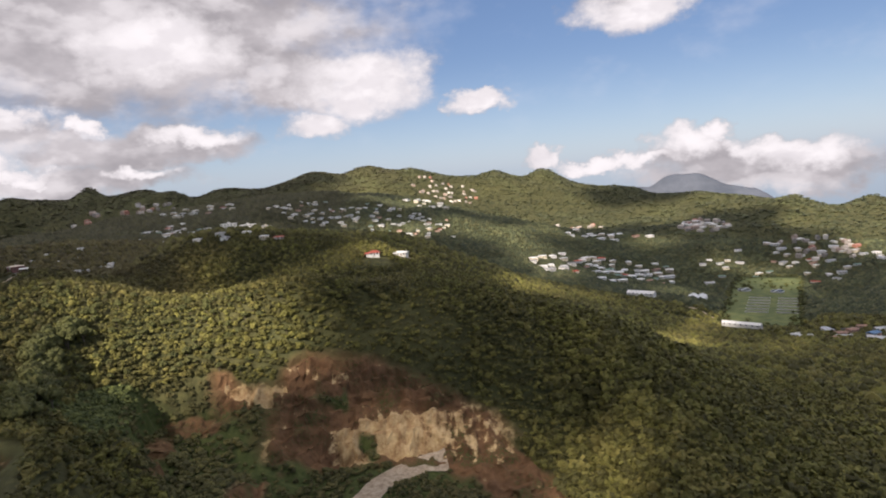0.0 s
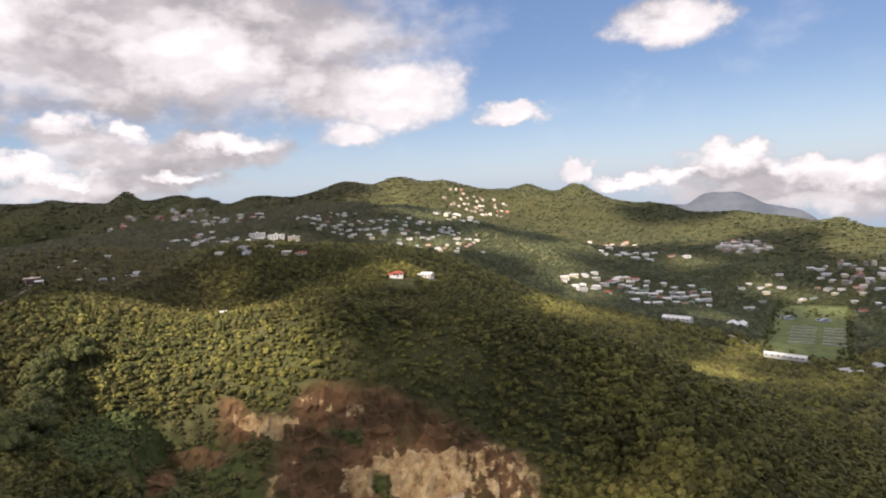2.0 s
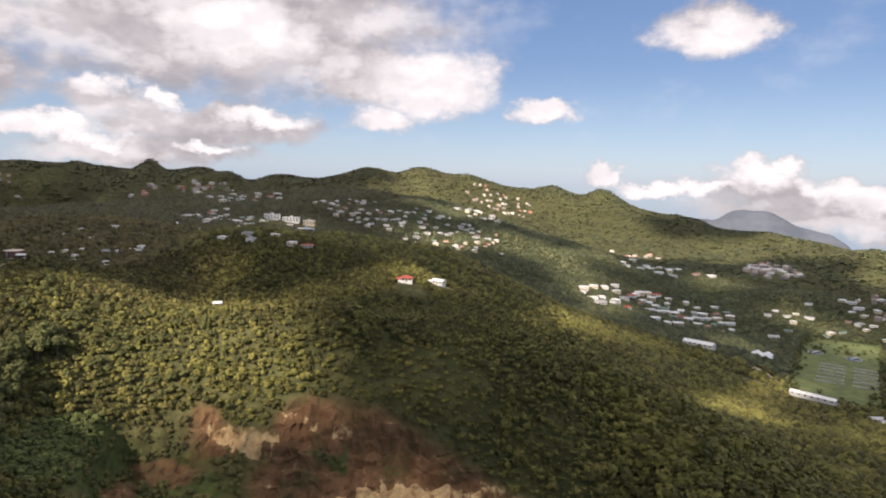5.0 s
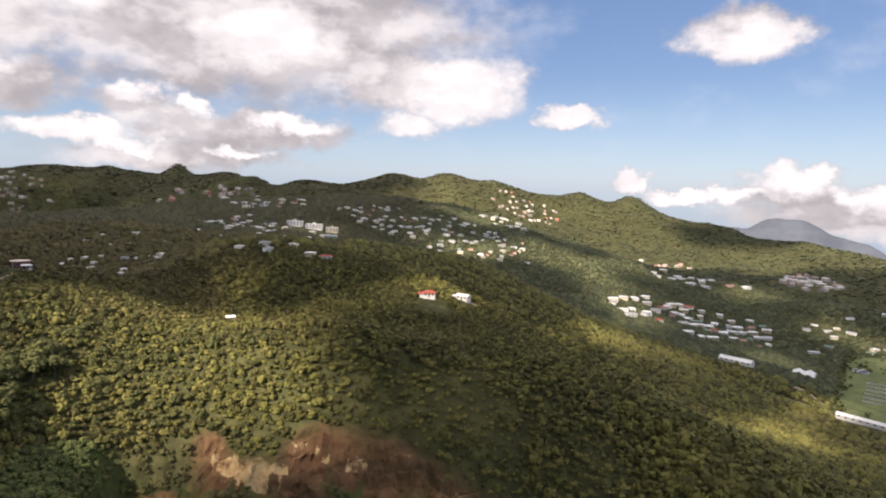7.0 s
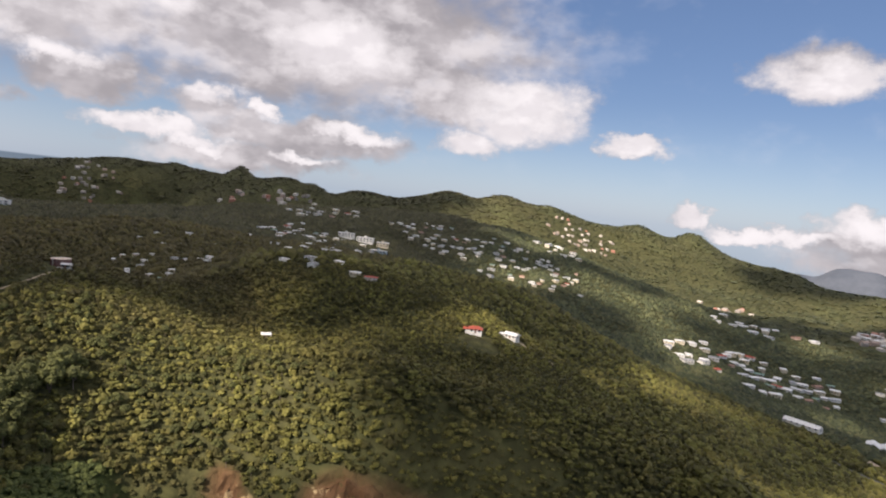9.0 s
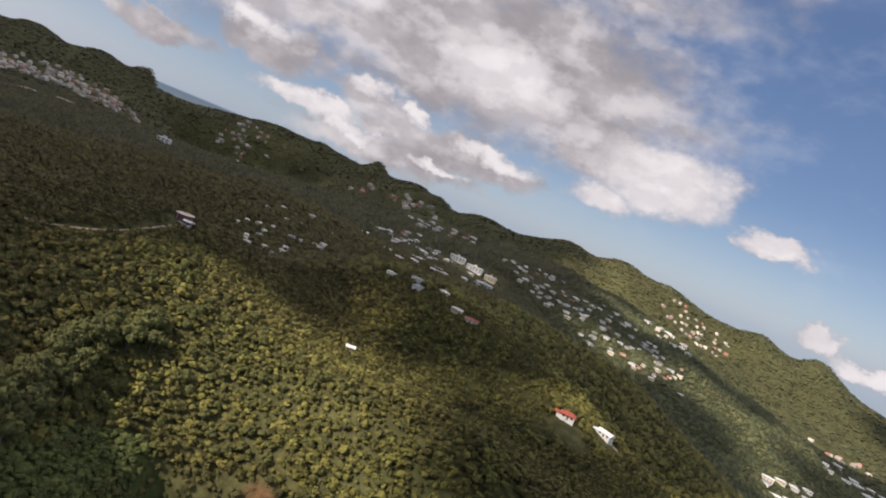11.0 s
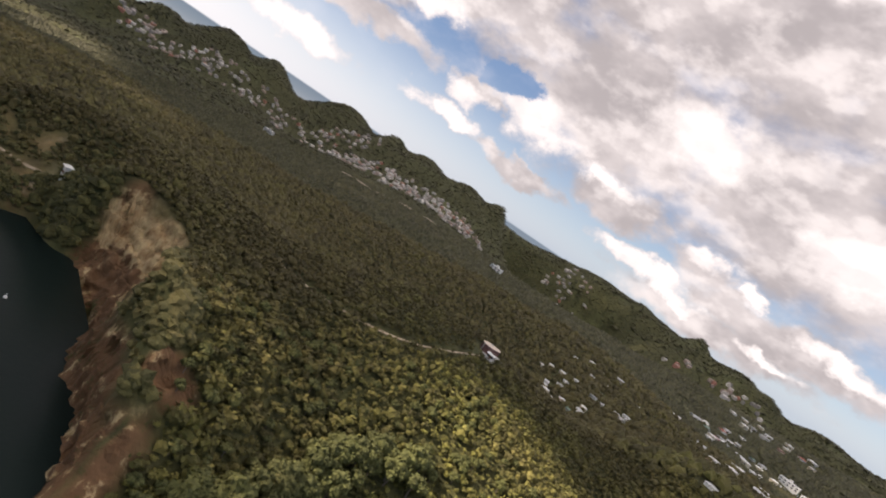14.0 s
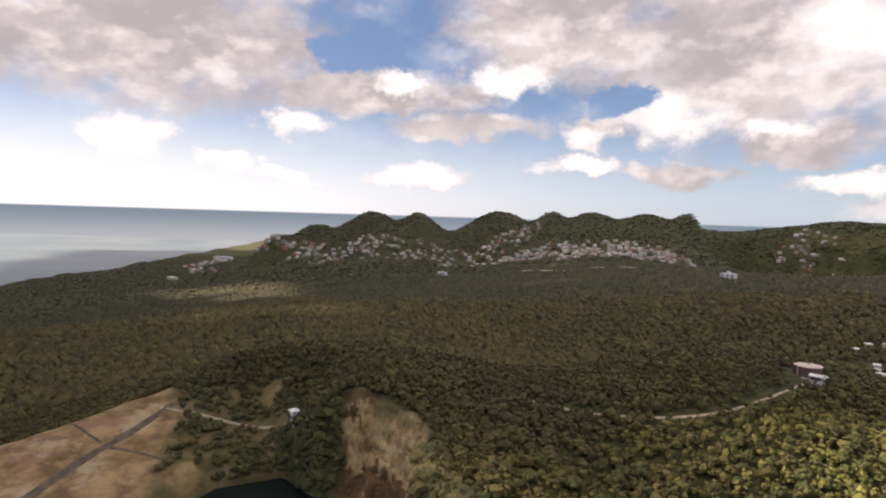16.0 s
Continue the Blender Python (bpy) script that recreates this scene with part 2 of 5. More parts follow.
s.colour(s.mix(s.noise(4, 5), (0.05, 0.05, 0.05, 1), (0.12, 0.115, 0.105, 1)))
asphalt = s.m

s = Stuff("sea_water", 0.4)
s.b.inputs["Specular IOR Level"].default_value = 0.3
s.colour(s.mix(s.ramp(s.noise(420, 4, 0.6), 0.3, 0.75), (0.10, 0.14, 0.165, 1), (0.16, 0.19, 0.20, 1))).bump(s.noise(14, 6, 0.7), 0.7, 0.55)
sea_mat = s.m
s = Stuff("pond_water", 0.3)
s.b.inputs["Specular IOR Level"].default_value = 0.08
s.colour(s.mix(s.noise(40, 3), (0.006, 0.012, 0.011, 1), (0.011, 0.019, 0.017, 1))).bump(s.noise(2.2, 4, 0.6), 0.06, 0.5)
pond_mat = s.m
s = Stuff("cloud_vapour", 1.0)
s.colour(s.mix(s.noise(60, 5), (0.75, 0.75, 0.76, 1), (0.85, 0.85, 0.85, 1)))
thin = s.n.new("ShaderNodeBsdfTranslucent")
thin.inputs[0].default_value = (0.9, 0.9, 0.9, 1)
both = s.n.new("ShaderNodeMixShader")
both.inputs[0].default_value = 0.6
s.l.new(s.b.outputs[0], both.inputs[1])
s.l.new(thin.outputs[0], both.inputs[2])
s.l.new(both.outputs[0], s.n["Material Output"].inputs[0])
vapour = s.m


def paint(name, base, wear, rough=0.7, metal=0.0):
    s = Stuff(name, rough, metal)
    own = s.n.new("ShaderNodeObjectInfo").outputs["Random"]
    c = s.mix(s.ramp(s.noise(2.2, 5, 0.65), 0.42, 0.78), base, wear)
    c = s.mix(s.calc("MULTIPLY", own, 0.35), c, tuple(0.75 * k for k in base[:3]) + (1,))
    return s.colour(c).bump(s.noise(0.5), 0.02).m


WALLS = [paint("wall_white", (0.84, 0.82, 0.77, 1), (0.5, 0.47, 0.41, 1)), paint("wall_cream", (0.72, 0.63, 0.46, 1), (0.45, 0.38, 0.28, 1)), paint("wall_pink", (0.66, 0.45, 0.37, 1), (0.42, 0.3, 0.24, 1)),
         paint("wall_grey", (0.5, 0.5, 0.48, 1), (0.3, 0.3, 0.28, 1)), paint("wall_blue", (0.42, 0.52, 0.6, 1), (0.3, 0.34, 0.38, 1))]
ROOFS = [paint("roof_pale", (0.82, 0.81, 0.78, 1), (0.46, 0.41, 0.35, 1), 0.45), paint("roof_zinc", (0.52, 0.53, 0.53, 1), (0.3, 0.24, 0.19, 1), 0.4, 0.3), paint("roof_red", (0.42, 0.085, 0.045, 1), (0.27, 0.07, 0.045, 1), 0.6),
         paint("roof_rust", (0.33, 0.19, 0.13, 1), (0.2, 0.11, 0.075, 1), 0.7), paint("roof_green", (0.16, 0.27, 0.2, 1), (0.12, 0.17, 0.13, 1), 0.5), paint("roof_grey", (0.33, 0.33, 0.33, 1), (0.22, 0.19, 0.17, 1), 0.6)]
roof_blue = paint("roof_blue", (0.10, 0.20, 0.34, 1), (0.08, 0.14, 0.24, 1), 0.5)
tank_wall = paint("tank_wall", (0.20, 0.10, 0.085, 1), (0.11, 0.06, 0.05, 1))
tank_top = paint("tank_top", (0.68, 0.55, 0.44, 1), (0.5, 0.4, 0.32, 1))
concrete = paint("concrete", (0.5, 0.48, 0.44, 1), (0.3, 0.28, 0.25, 1))
plastic = paint("white_plastic", (0.8, 0.8, 0.78, 1), (0.65, 0.65, 0.62, 1), 0.4)
s = Stuff("glass", 0.08)
s.colour((0.03, 0.04, 0.05, 1))
glass = s.m
s = Stuff("door_wood", 0.6)
s.colour(s.mix(s.noise(0.4, 3, 0.6, (4, 4, 0.5)), (0.12, 0.06, 0.03, 1), (0.24, 0.13, 0.07, 1)))
wood = s.m
s = Stuff("lawn", 0.9)
s.colour(s.mix(s.ramp(s.noise(14, 5, 0.65), 0.3, 0.75), (0.075, 0.10, 0.026, 1), (0.16, 0.175, 0.05, 1))).bump(s.noise(1.0), 0.1)
lawn_mat = s.m
s = Stuff("basin_water", 0.15)
s.colour((0.09, 0.10, 0.09, 1))
basin_water = s.m

# ---- land ----
HILLS = []


def hill(x, y, height, along, across, turn):
    HILLS.append((x, y, height, along, across, radians(turn)))


hill(-228, 200, 53, 42, 38, 0)
hill(-250, 280, 57, 80, 60, 20)
hill(-300, 380, 91, 90, 70, 0)
hill(-190, 345, 12, 60, 50, 0)
hill(-95, 350, 78, 60, 35, 0)
hill(-85, 420, 49, 70, 50, 0)
hill(-85, 500, 74, 100, 60, 0)
hill(15, 385, 59, 60, 50, 0)
hill(75, 480, 36, 90, 70, 0)
hill(110, 350, 53, 60, 60, 0)
hill(190, 580, 9, 100, 100, 0)
hill(260, 740, -27, 130, 110, 0)
hill(330, 900, 17, 180, 180, 0)
hill(520, 1200, -86, 220, 200, 0)
hill(-230, 540, 100, 110, 90, 0)
hill(-210, 450, -18, 60, 45, 0)
hill(-330, 950, 25, 240, 180, 0)
hill(-800, 720, 67, 260, 220, 0)
hill(-500, 700, 60, 180, 180, 0)
hill(-120, 760, 109, 180, 130, 0)
hill(-300, 140, 11, 60, 45, 0)
hill(-360, 170, 53, 80, 70, 0)
hill(-200, 110, 57, 70, 60, 0)
hill(-50, 235, 37, 75, 45, 0)
hill(-130, 240, 21, 50, 40, 0)
hill(120, 1080, -1, 200, 170, 0)
hill(-400, -250, 115, 450, 350, 0)
hill(-420, 270, 33, 110, 90, 0)
hill(-650, 180, 59, 230, 200, 0)
hill(-1100, 350, 40, 350, 300, 0)
hill(-1700, 250, 40, 450, 350, 0)
hill(-1300, 850, 90, 400, 300, 0)
hill(-600, 1300, 163, 350, 300, 0)
hill(-50, 1600, 126, 350, 300, 0)
hill(300, 1700, -95, 300, 300, 0)
hill(0, 40, 26, 120, 120, 0)
hill(400, 400, 32, 220, 200, 0)
hill(-1900, -300, -26, 300, 250, 0)
hill(-2600, 0, -26, 350, 250, 0)
hill(600, 1700, 79, 400, 400, 0)
hill(-700, 400, 26, 200, 200, 0)
hill(-2040, 2301, 105, 187, 340, 42)
hill(-1931, 2397, 134, 179, 340, 39)
hill(-1656, 2358, -1, 202, 340, 36)
hill(-1478, 2239, 234, 128, 340, 34)
hill(-1404, 2289, -45, 106, 340, 32)
hill(-1244, 2268, 172, 112, 340, 29)
hill(-1055, 2365, 103, 105, 340, 24)
hill(-795, 2363, 81, 97, 340, 19)
hill(-584, 2426, 52, 70, 340, 13)
hill(-411, 2462, 233, 135, 340, 9)
hill(-179, 2591, 156, 132, 340, 3)
hill(-23, 2697, 85, 142, 340, 0)
hill(255, 2784, -19, 104, 340, -5)
hill(355, 2772, 158, 145, 340, -7)
hill(578, 2937, 85, 260, 340, -11)
hill(985, 3662, 8, 232, 340, -15)
hill(1166, 3711, 109, 176, 340, -17)
hill(1326, 3549, -2, 187, 340, -21)
hill(1461, 3384, 31, 260, 340, -24)
hill(1792, 3006, -154, 260, 340, -30)
hill(1903, 2936, 87, 260, 340, -32)
hill(-593, 2376, 48, 70, 340, 14)
hill(-286, 2531, 10, 112, 340, 6)
hill(115, 2744, 100, 124, 340, -2)
hill(-1152, 2318, 41, 90, 340, 27)
hill(-915, 2372, 123, 110, 340, 21)
hill(-691, 2397, 122, 89, 340, 16)
hill(-2591, 369, 139, 144, 340, 85)
hill(-2580, 481, 123, 96, 340, 82)
hill(-2563, 594, -13, 90, 340, 80)
hill(-2498, 667, 187, 97, 340, 78)
hill(-2519, 798, 1, 140, 340, 75)
hill(-2462, 988, 251, 150, 340, 71)
hill(-2327, 1065, -68, 130, 340, 68)
hill(-2191, 1130, 173, 155, 340, 65)
hill(-2016, 1254, 117, 154, 340, 60)
hill(-1939, 1380, 21, 102, 340, 56)
hill(-1886, 1457, 163, 141, 340, 54)
hill(-2203, 1866, 97, 260, 340, 51)
hill(-2262, 2106, 97, 230, 340, 48)
hill(2500, 3300, -230, 1300, 1000, -35)
hill(1500, 3700, -120, 700, 600, 0)
hill(-1810, 2286, 11, 55, 200, 38)
hill(-1775, 2301, 26, 46, 200, 38)
hill(-1682, 2295, 7, 68, 200, 36)
hill(-1501, 2225, -32, 50, 200, 34)
hill(-1468, 2247, 9, 34, 200, 33)
hill(-1422, 2248, 41, 27, 200, 32)
hill(-1405, 2268, -8, 30, 200, 32)
hill(-1300, 2182, 5, 47, 130, 31)
hill(-1239, 2227, 4, 50, 130, 29)
hill(-1209, 2261, 14, 36, 130, 28)
hill(-1171, 2281, -17, 35, 130, 27)
hill(-1095, 2216, 26, 36, 130, 26)
hill(-1047, 2222, -10, 40, 130, 25)
hill(-1009, 2256, -5, 47, 130, 24)
hill(-958, 2295, 17, 59, 130, 23)
hill(-894, 2386, 12, 60, 130, 21)
hill(-738, 2399, 4, 60, 130, 17)
hill(-649, 2377, 10, 58, 130, 15)
hill(-449, 2446, 18, 59, 130, 10)
hill(-315, 2451, -25, 59, 130, 7)
hill(-108, 2530, -8, 60, 130, 2)
hill(48, 2692, 5, 64, 200, -1)
hill(147, 2705, 20, 64, 200, -3)
hill(245, 2706, -4, 59, 200, -5)
hill(307, 2811, 21, 39, 200, -6)
hill(348, 2815, 14, 37, 200, -7)
hill(392, 2792, 8, 56, 200, -8)
hill(474, 2770, -16, 67, 200, -10)
hill(544, 2748, 29, 67, 200, -11)
hill(663, 2731, 59, 67, 200, -14)
hill(740, 2747, 36, 55, 200, -15)
hill(885, 1740, 28, 34, 130, -27)
hill(947, 1742, 26, 47, 130, -29)
hill(1094, 1862, 8, 48, 130, -30)
hill(1116, 1819, -9, 34, 130, -32)
hill(1122, 1754, 48, 49, 130, -33)
hill(-2399, 54, 33, 55, 130, 93)
hill(-2402, 132, 94, 55, 130, 91)
hill(-2577, 236, 76, 59, 130, 89)
hill(-2566, 323, 8, 59, 130, 87)
hill(-2531, 387, -48, 42, 130, 85)
hill(-2521, 419, 4, 42, 130, 84)
hill(-2458, 554, 13, 50, 130, 81)
hill(-2445, 592, -40, 42, 130, 80)
hill(-2455, 654, 11, 54, 130, 79)
hill(-2506, 735, 3, 54, 130, 77)
hill(-2427, 775, -26, 52, 130, 76)
hill(-2375, 829, 4, 50, 130, 74)
hill(-2359, 880, -8, 52, 130, 73)
hill(-2348, 1026, -4, 55, 130, 69)
hill(-2287, 1061, -29, 46, 130, 68)
hill(-2189, 1076, -8, 43, 130, 67)
hill(-2143, 1111, 18, 39, 130, 65)
hill(-2107, 1139, -41, 34, 130, 64)
hill(-2035, 1221, -8, 52, 130, 62)
hill(-1988, 1303, -25, 52, 130, 59)
hill(-1915, 1333, 8, 51, 130, 57)
hill(-1914, 1419, -34, 51, 130, 56)
hill(-1887, 1457, 9, 37, 130, 54)
hill(-1890, 1511, 51, 37, 130, 53)
hill(-1917, 1590, -57, 43, 130, 52)
hill(-1883, 1632, -145, 52, 130, 51)
hill(-1839, 1684, -129, 55, 130, 49)
hill(-1773, 1758, -119, 54, 130, 47)
hill(-1744, 1788, 70, 37, 130, 46)
hill(-1713, 1819, -59, 45, 130, 44)
hill(-1668, 1861, -110, 42, 130, 43)
hill(-1640, 1887, -150, 47, 130, 42)
hill(-1586, 1935, -150, 55, 130, 40)

hill(-262, 208, -9, 30, 24, 0)
hill(50, 318, -13, 9, 62, 12)
hill(710, 2437, 60, 75, 200, -16)
hill(781, 2309, 49, 75, 200, -19)
hill(842, 2179, 68, 75, 200, -21)
hill(894, 2049, 27, 75, 200, -24)
hill(959, 1964, 43, 75, 200, -26)
hill(1018, 1876, -20, 75, 200, -29)
hill(1097, 1830, 23, 75, 200, -31)
hill(88, 300, 9, 24, 60, 12)


def lattice(i, j, seed):
    h = (i.astype(np.int64) * 374761393 + j.astype(np.int64) * 668265263 + seed * 974711) & 0x7FFFFFFF
    h = ((h ^ (h >> 13)) * 1274126177) & 0x7FFFFFFF
    return ((h ^ (h >> 16)) & 0xFFFF) / 65535.0


def waves(x, y, size, seed):
    """Smooth value noise, -1 to 1, with features of that size in metres."""
    u, v = np.asarray(x) / size, np.asarray(y) / size
    i, j = np.floor(u), np.floor(v)
    fu, fv = u - i, v - j
    fu, fv = fu * fu * (3 - 2 * fu), fv * fv * (3 - 2 * fv)
    a, b = lattice(i, j, seed), lattice(i + 1, j, seed)
    c, d = lattice(i, j + 1, seed), lattice(i + 1, j + 1, seed)
    return 2 * ((a * (1 - fu) + b * fu) * (1 - fv) + (c * (1 - fu) + d * fu) * fv) - 1


def step(a, b, x):
    t = np.clip((x - a) / (b - a), 0, 1)
    return t * t * (3 - 2 * t)


def inside(x, y, outline):
    """Signed distance to a closed outline in plan, positive inside."""
    x, y = np.asarray(x, float), np.asarray(y, float)
    best, odd = np.full(x.shape, 1e9), np.zeros(x.shape, bool)
    for (ax, ay), (bx, by) in zip(outline, outline[1:] + outline[:1]):
        ex, ey = bx - ax, by - ay
        t = np.clip(((x - ax) * ex + (y - ay) * ey) / (ex * ex + ey * ey), 0, 1)
        best = np.minimum(best, np.hypot(x - ax - t * ex, y - ay - t * ey))
        if ey:
            odd ^= ((ay > y) != (by > y)) & (x < ax + (y - ay) * ex / ey)
    return np.where(odd, best, -best)


POND = [(-222, 200), (-236, 196), (-252, 199), (-280, 194), (-300, 191), (-311, 178), (-322, 172), (-317, 151), (-303, 141), (-292, 131), (-270, 124),
        (-225, 105), (-180, 95), (-150, 115), (-145, 150), (-165, 180), (-195, 196)]
PIT = [(-172, 288), (-140, 304), (-112, 308), (-96, 315), (-60, 320), (-24, 318), (2, 312), (20, 296), (34, 270), (40, 215), (-10, 190), (-75, 195), (-120, 215), (-160, 250)]
FIELDS = [(-300, 150), (-318, 174), (-345, 180), (-372, 162), (-386, 130), (-384, 108), (-364, 84), (-345, 55), (-310, 10), (-265, 20), (-258, 95), (-288, 126)]
PLANT = [(318, 815), (400, 760), (575, 1100), (480, 1140)]
POND_LEVEL = 150.0


def land(x, y):
    """The bare ground's height."""
    x, y = np.asarray(x, float), np.asarray(y, float)
    far = np.hypot(x + 40, y - 140)
    z = np.full(x.shape, 10.0)
    for cx, cy, h, a, b, r in HILLS:
        dx, dy = x - cx, y - cy
        u, v = dx * math.cos(r) + dy * math.sin(r), dy * math.cos(r) - dx * math.sin(r)
        z = z + h * np.exp(-0.5 * ((u / a) ** 2 + (v / b) ** 2))
    z = z + 3.0 * waves(x, y, 90, 1) + 1.6 * waves(x, y, 37, 2)
    rough = step(500, 1500, far)
    z = z + rough * (16 * (0.5 - np.abs(waves(x + 60 * waves(x, y, 300, 3), y, 330, 4))) + 7 * (0.5 - np.abs(waves(x, y, 140, 5))) + 4 * waves(x, y, 60, 15))
    # the level ground with the dry fields
    f = step(-25, 15, inside(x, y, FIELDS))
    z = z * (1 - f) + (154 + 0.16 * np.clip(-302 - x, -20, 100) + 1.0 * waves(x, y, 40, 6)) * f
    f = step(-30, 5, inside(x, y, PLANT))
    z = z * (1 - f) + (4 + 0.4 * waves(x, y, 50, 16)) * f
    # the worked-out pit with its steep back wall and the lower bright cliff
    d = inside(x, y, PIT) + 4 * waves(x, y, 16, 7) + 2.5 * waves(x, y, 6, 8)
    bench = 112 + 0.12 * (y - 300) + 3 * waves(x, y, 22, 9) + 6 * step(-60, -130, x)
    floor_z = 88 + 5 * step(-60, -150, x) + 1.5 * waves(x, y, 18, 10)
    wall = step(-6, 9, d)
    z = z * (1 - wall) + np.minimum(z, bench) * wall
    fall = step(13, 19, d + 6 * step(-70, -40, x) * step(30, 0, x) - 6)
    east = step(-92, -78, x)
    fall = fall * east + step(8, 62, d) * (1 - east)
    z = z * (1 - fall) + np.minimum(z, floor_z) * fall
    # the flooded quarry
    d = inside(x, y, POND) + 4.5 * waves(x, y, 19, 11) + 2.0 * waves(x, y, 7, 12)
    bowl = step(1.25, 0.6, np.hypot((x + 286) / 34, (y - 205) / 20))
    p = step(-14 - 15 * bowl, 2, d)
    rim = np.maximum(z, POND_LEVEL + 1.5)
    z = np.where(d > -45, z + (rim - z) * step(-45, -14, d), z)
    z = z * (1 - p) + (POND_LEVEL - 8) * p
    # the coast
    s = (y + 653 + 0.216 * (x + 2165)) + 60 * waves(x, y, 420, 13) + 25 * waves(x, y, 130, 14)
    z = np.where((x < -900) & (s > 0), np.maximum(z, 3 + 0.03 * np.clip(s, 0, 900)), z)
    c = step(-30, 60, s)
    return z * c + (1 - c) * -14.0


def ground_at(x, y):
    return float(land(np.array([x]), np.array([y]))[0])


def mesh_from(name, verts, faces, material, smooth=False):
    me = bpy.data.meshes.new(name)
    faces = np.asarray(faces)
    k = faces.shape[1]
    me.vertices.add(len(verts))
    me.vertices.foreach_set("co", np.asarray(verts, np.float32).ravel())
    me.loops.add(faces.size)
    me.loops.foreach_set("vertex_index", faces.astype(np.int32).ravel())
    me.polygons.add(len(faces))
    me.polygons.foreach_set("loop_start", np.arange(0, faces.size, k, dtype=np.int32))
    me.polygons.foreach_set("use_smooth", np.full(len(faces), smooth))
    me.materials.append(material)
    me.update(calc_edges=True)
    return me


def covers(x, y):
    """How far the ground is bare soil, dry field, grass and pale fresh rock, 0 to 1 each."""
    e = 1.5
    z = land(x, y)
    slope = np.hypot(land(x + e, y) - z, land(x, y + e) - z) / e
    pit, pond, field, plant = inside(x, y, PIT), inside(x, y, POND), inside(x, y, FIELDS), inside(x, y, PLANT)
    ragged = 5 * waves(x, y, 24, 21) + 3 * waves(x, y, 8, 22)
    ribs = waves(1.0 * x + 0.35 * y, 0.06 * z, 3.1, 27) + 0.6 * waves(x - 0.2 * y, 0.1 * z, 1.4, 28)
    east = step(-116, -104, x + ragged)
    bare = step(-6, -1, pit + ragged) * step(36, 28, pit + ragged) * east
    bare = np.maximum(bare, step(-6, -1, pit + ragged) * step(-146, -134, x + ragged) * step(114, 120, z + 0.7 * ragged))
    bare = np.maximum(bare, 0.9 * step(1.1, 0.7, np.hypot((x + 148) / 20, (z - 115.5) / 3.2) + 0.05 * ragged) * step(0, 6, pit))
    cut = step(0.6, 1.0, slope) * step(-17, -10, pond + 1.2 * ragged)
    open_face = np.maximum(step(-330, -318, x + ragged) * step(-234, -246, x + ragged), step(174, 164, z + 0.6 * ragged))
    bare = np.maximum(bare, step(0.6, 1.0, slope) * step(-12, -6, pit) * east)
    bare = np.maximum(bare, cut * open_face * step(186, 192, y + 0.25 * (x + 300)))
    bare = np.maximum(bare, step(-40, -30, pond + ragged) * step(1.05, 0.75, np.hypot((x + 288) / 33, (y - 203) / 16) + 0.03 * ragged))
    bare = np.maximum(bare, step(8, 4, np.hypot(x + 205, (y - 214) / 1.4) + 0.5 * ragged))
    bare = bare * step(-1.15, -0.85, waves(x, y, 13, 23) + 0.5 * waves(x, y, 5, 24))
    dry = step(-8, 4, field + 1.6 * ragged) * step(140, 124, y + 1.2 * ragged) * step(-5, -20, pond + ragged) * step(-0.75, -0.45, waves(x, y, 30, 25))
    dry = np.maximum(dry, 0.3 * step(-14, 4, field + 1.6 * ragged) + 0.5 * step(-14, 4, field) * step(0.35, 0.6, waves(x, y, 14, 26)))
    grass = np.maximum(step(2, 8, pit + ragged) * (1 - bare), step(-3, 3, plant))
    grass = np.maximum(grass, 0.5 * step(-20, 0, field))
    grass = np.maximum(grass, step(1.15, 0.85, np.hypot((x + 172) / 16, (y - 260) / 34) + 0.03 * ragged))
    sheer = step(0.45, 0.9, slope)
    # pale fresh rock: a wedge under the rim, flecks along the rim, and the fluted lower cliff
    wedge = np.abs(x + 112 + 12 * step(114, 132, z)) - (1.5 + 15 * step(114, 131, z))
    pale = step(3, -3, wedge + 2.2 * ragged * 0.5 + 4 * ribs) * step(0, 6, pit + 6)
    pale = np.maximum(pale, 0.8 * step(126, 129, z + 0.3 * ragged) * step(-2, 2, pit + 4) * step(-62, -74, x) * step(-146, -136, x) * step(-0.1, 0.35, ribs))
    low = step(-86, -76, x + ragged) * step(38, 20, x + ragged) * step(107.5, 103.5, z + 0.35 * ragged + 1.5 * ribs) * step(60, 40, pit) * step(0.35, 0.8, slope)
    pale = np.maximum(pale, low * (0.45 + 0.55 * step(-18, -34, x) + 0.3 * ribs))
    pale = np.maximum(pale, 0.26 * cut)
    pale = np.maximum(pale, 0.95 * step(-48, -34, pond) * step(-320, -308, x) * step(-250, -262, x + ragged) * step(156, 162, z + ragged))
    return bare, dry, grass, pale


def cover_mesh(me, x, y):
    for name, values in zip(("bare", "dry", "grass", "pale"), covers(x, y)):
        me.attributes.new(name, "FLOAT", "POINT").data.foreach_set("value", values.astype(np.float32))


def quads(rows, cols, closed=False):
    i, j = np.meshgrid(np.arange(rows - 1), np.arange(cols if closed else cols - 1), indexing="ij")
    k = (j + 1) % cols
    return np.stack([i * cols + j, i * cols + k, (i + 1) * cols + k, (i + 1) * cols + j], -1).reshape(-1, 4)


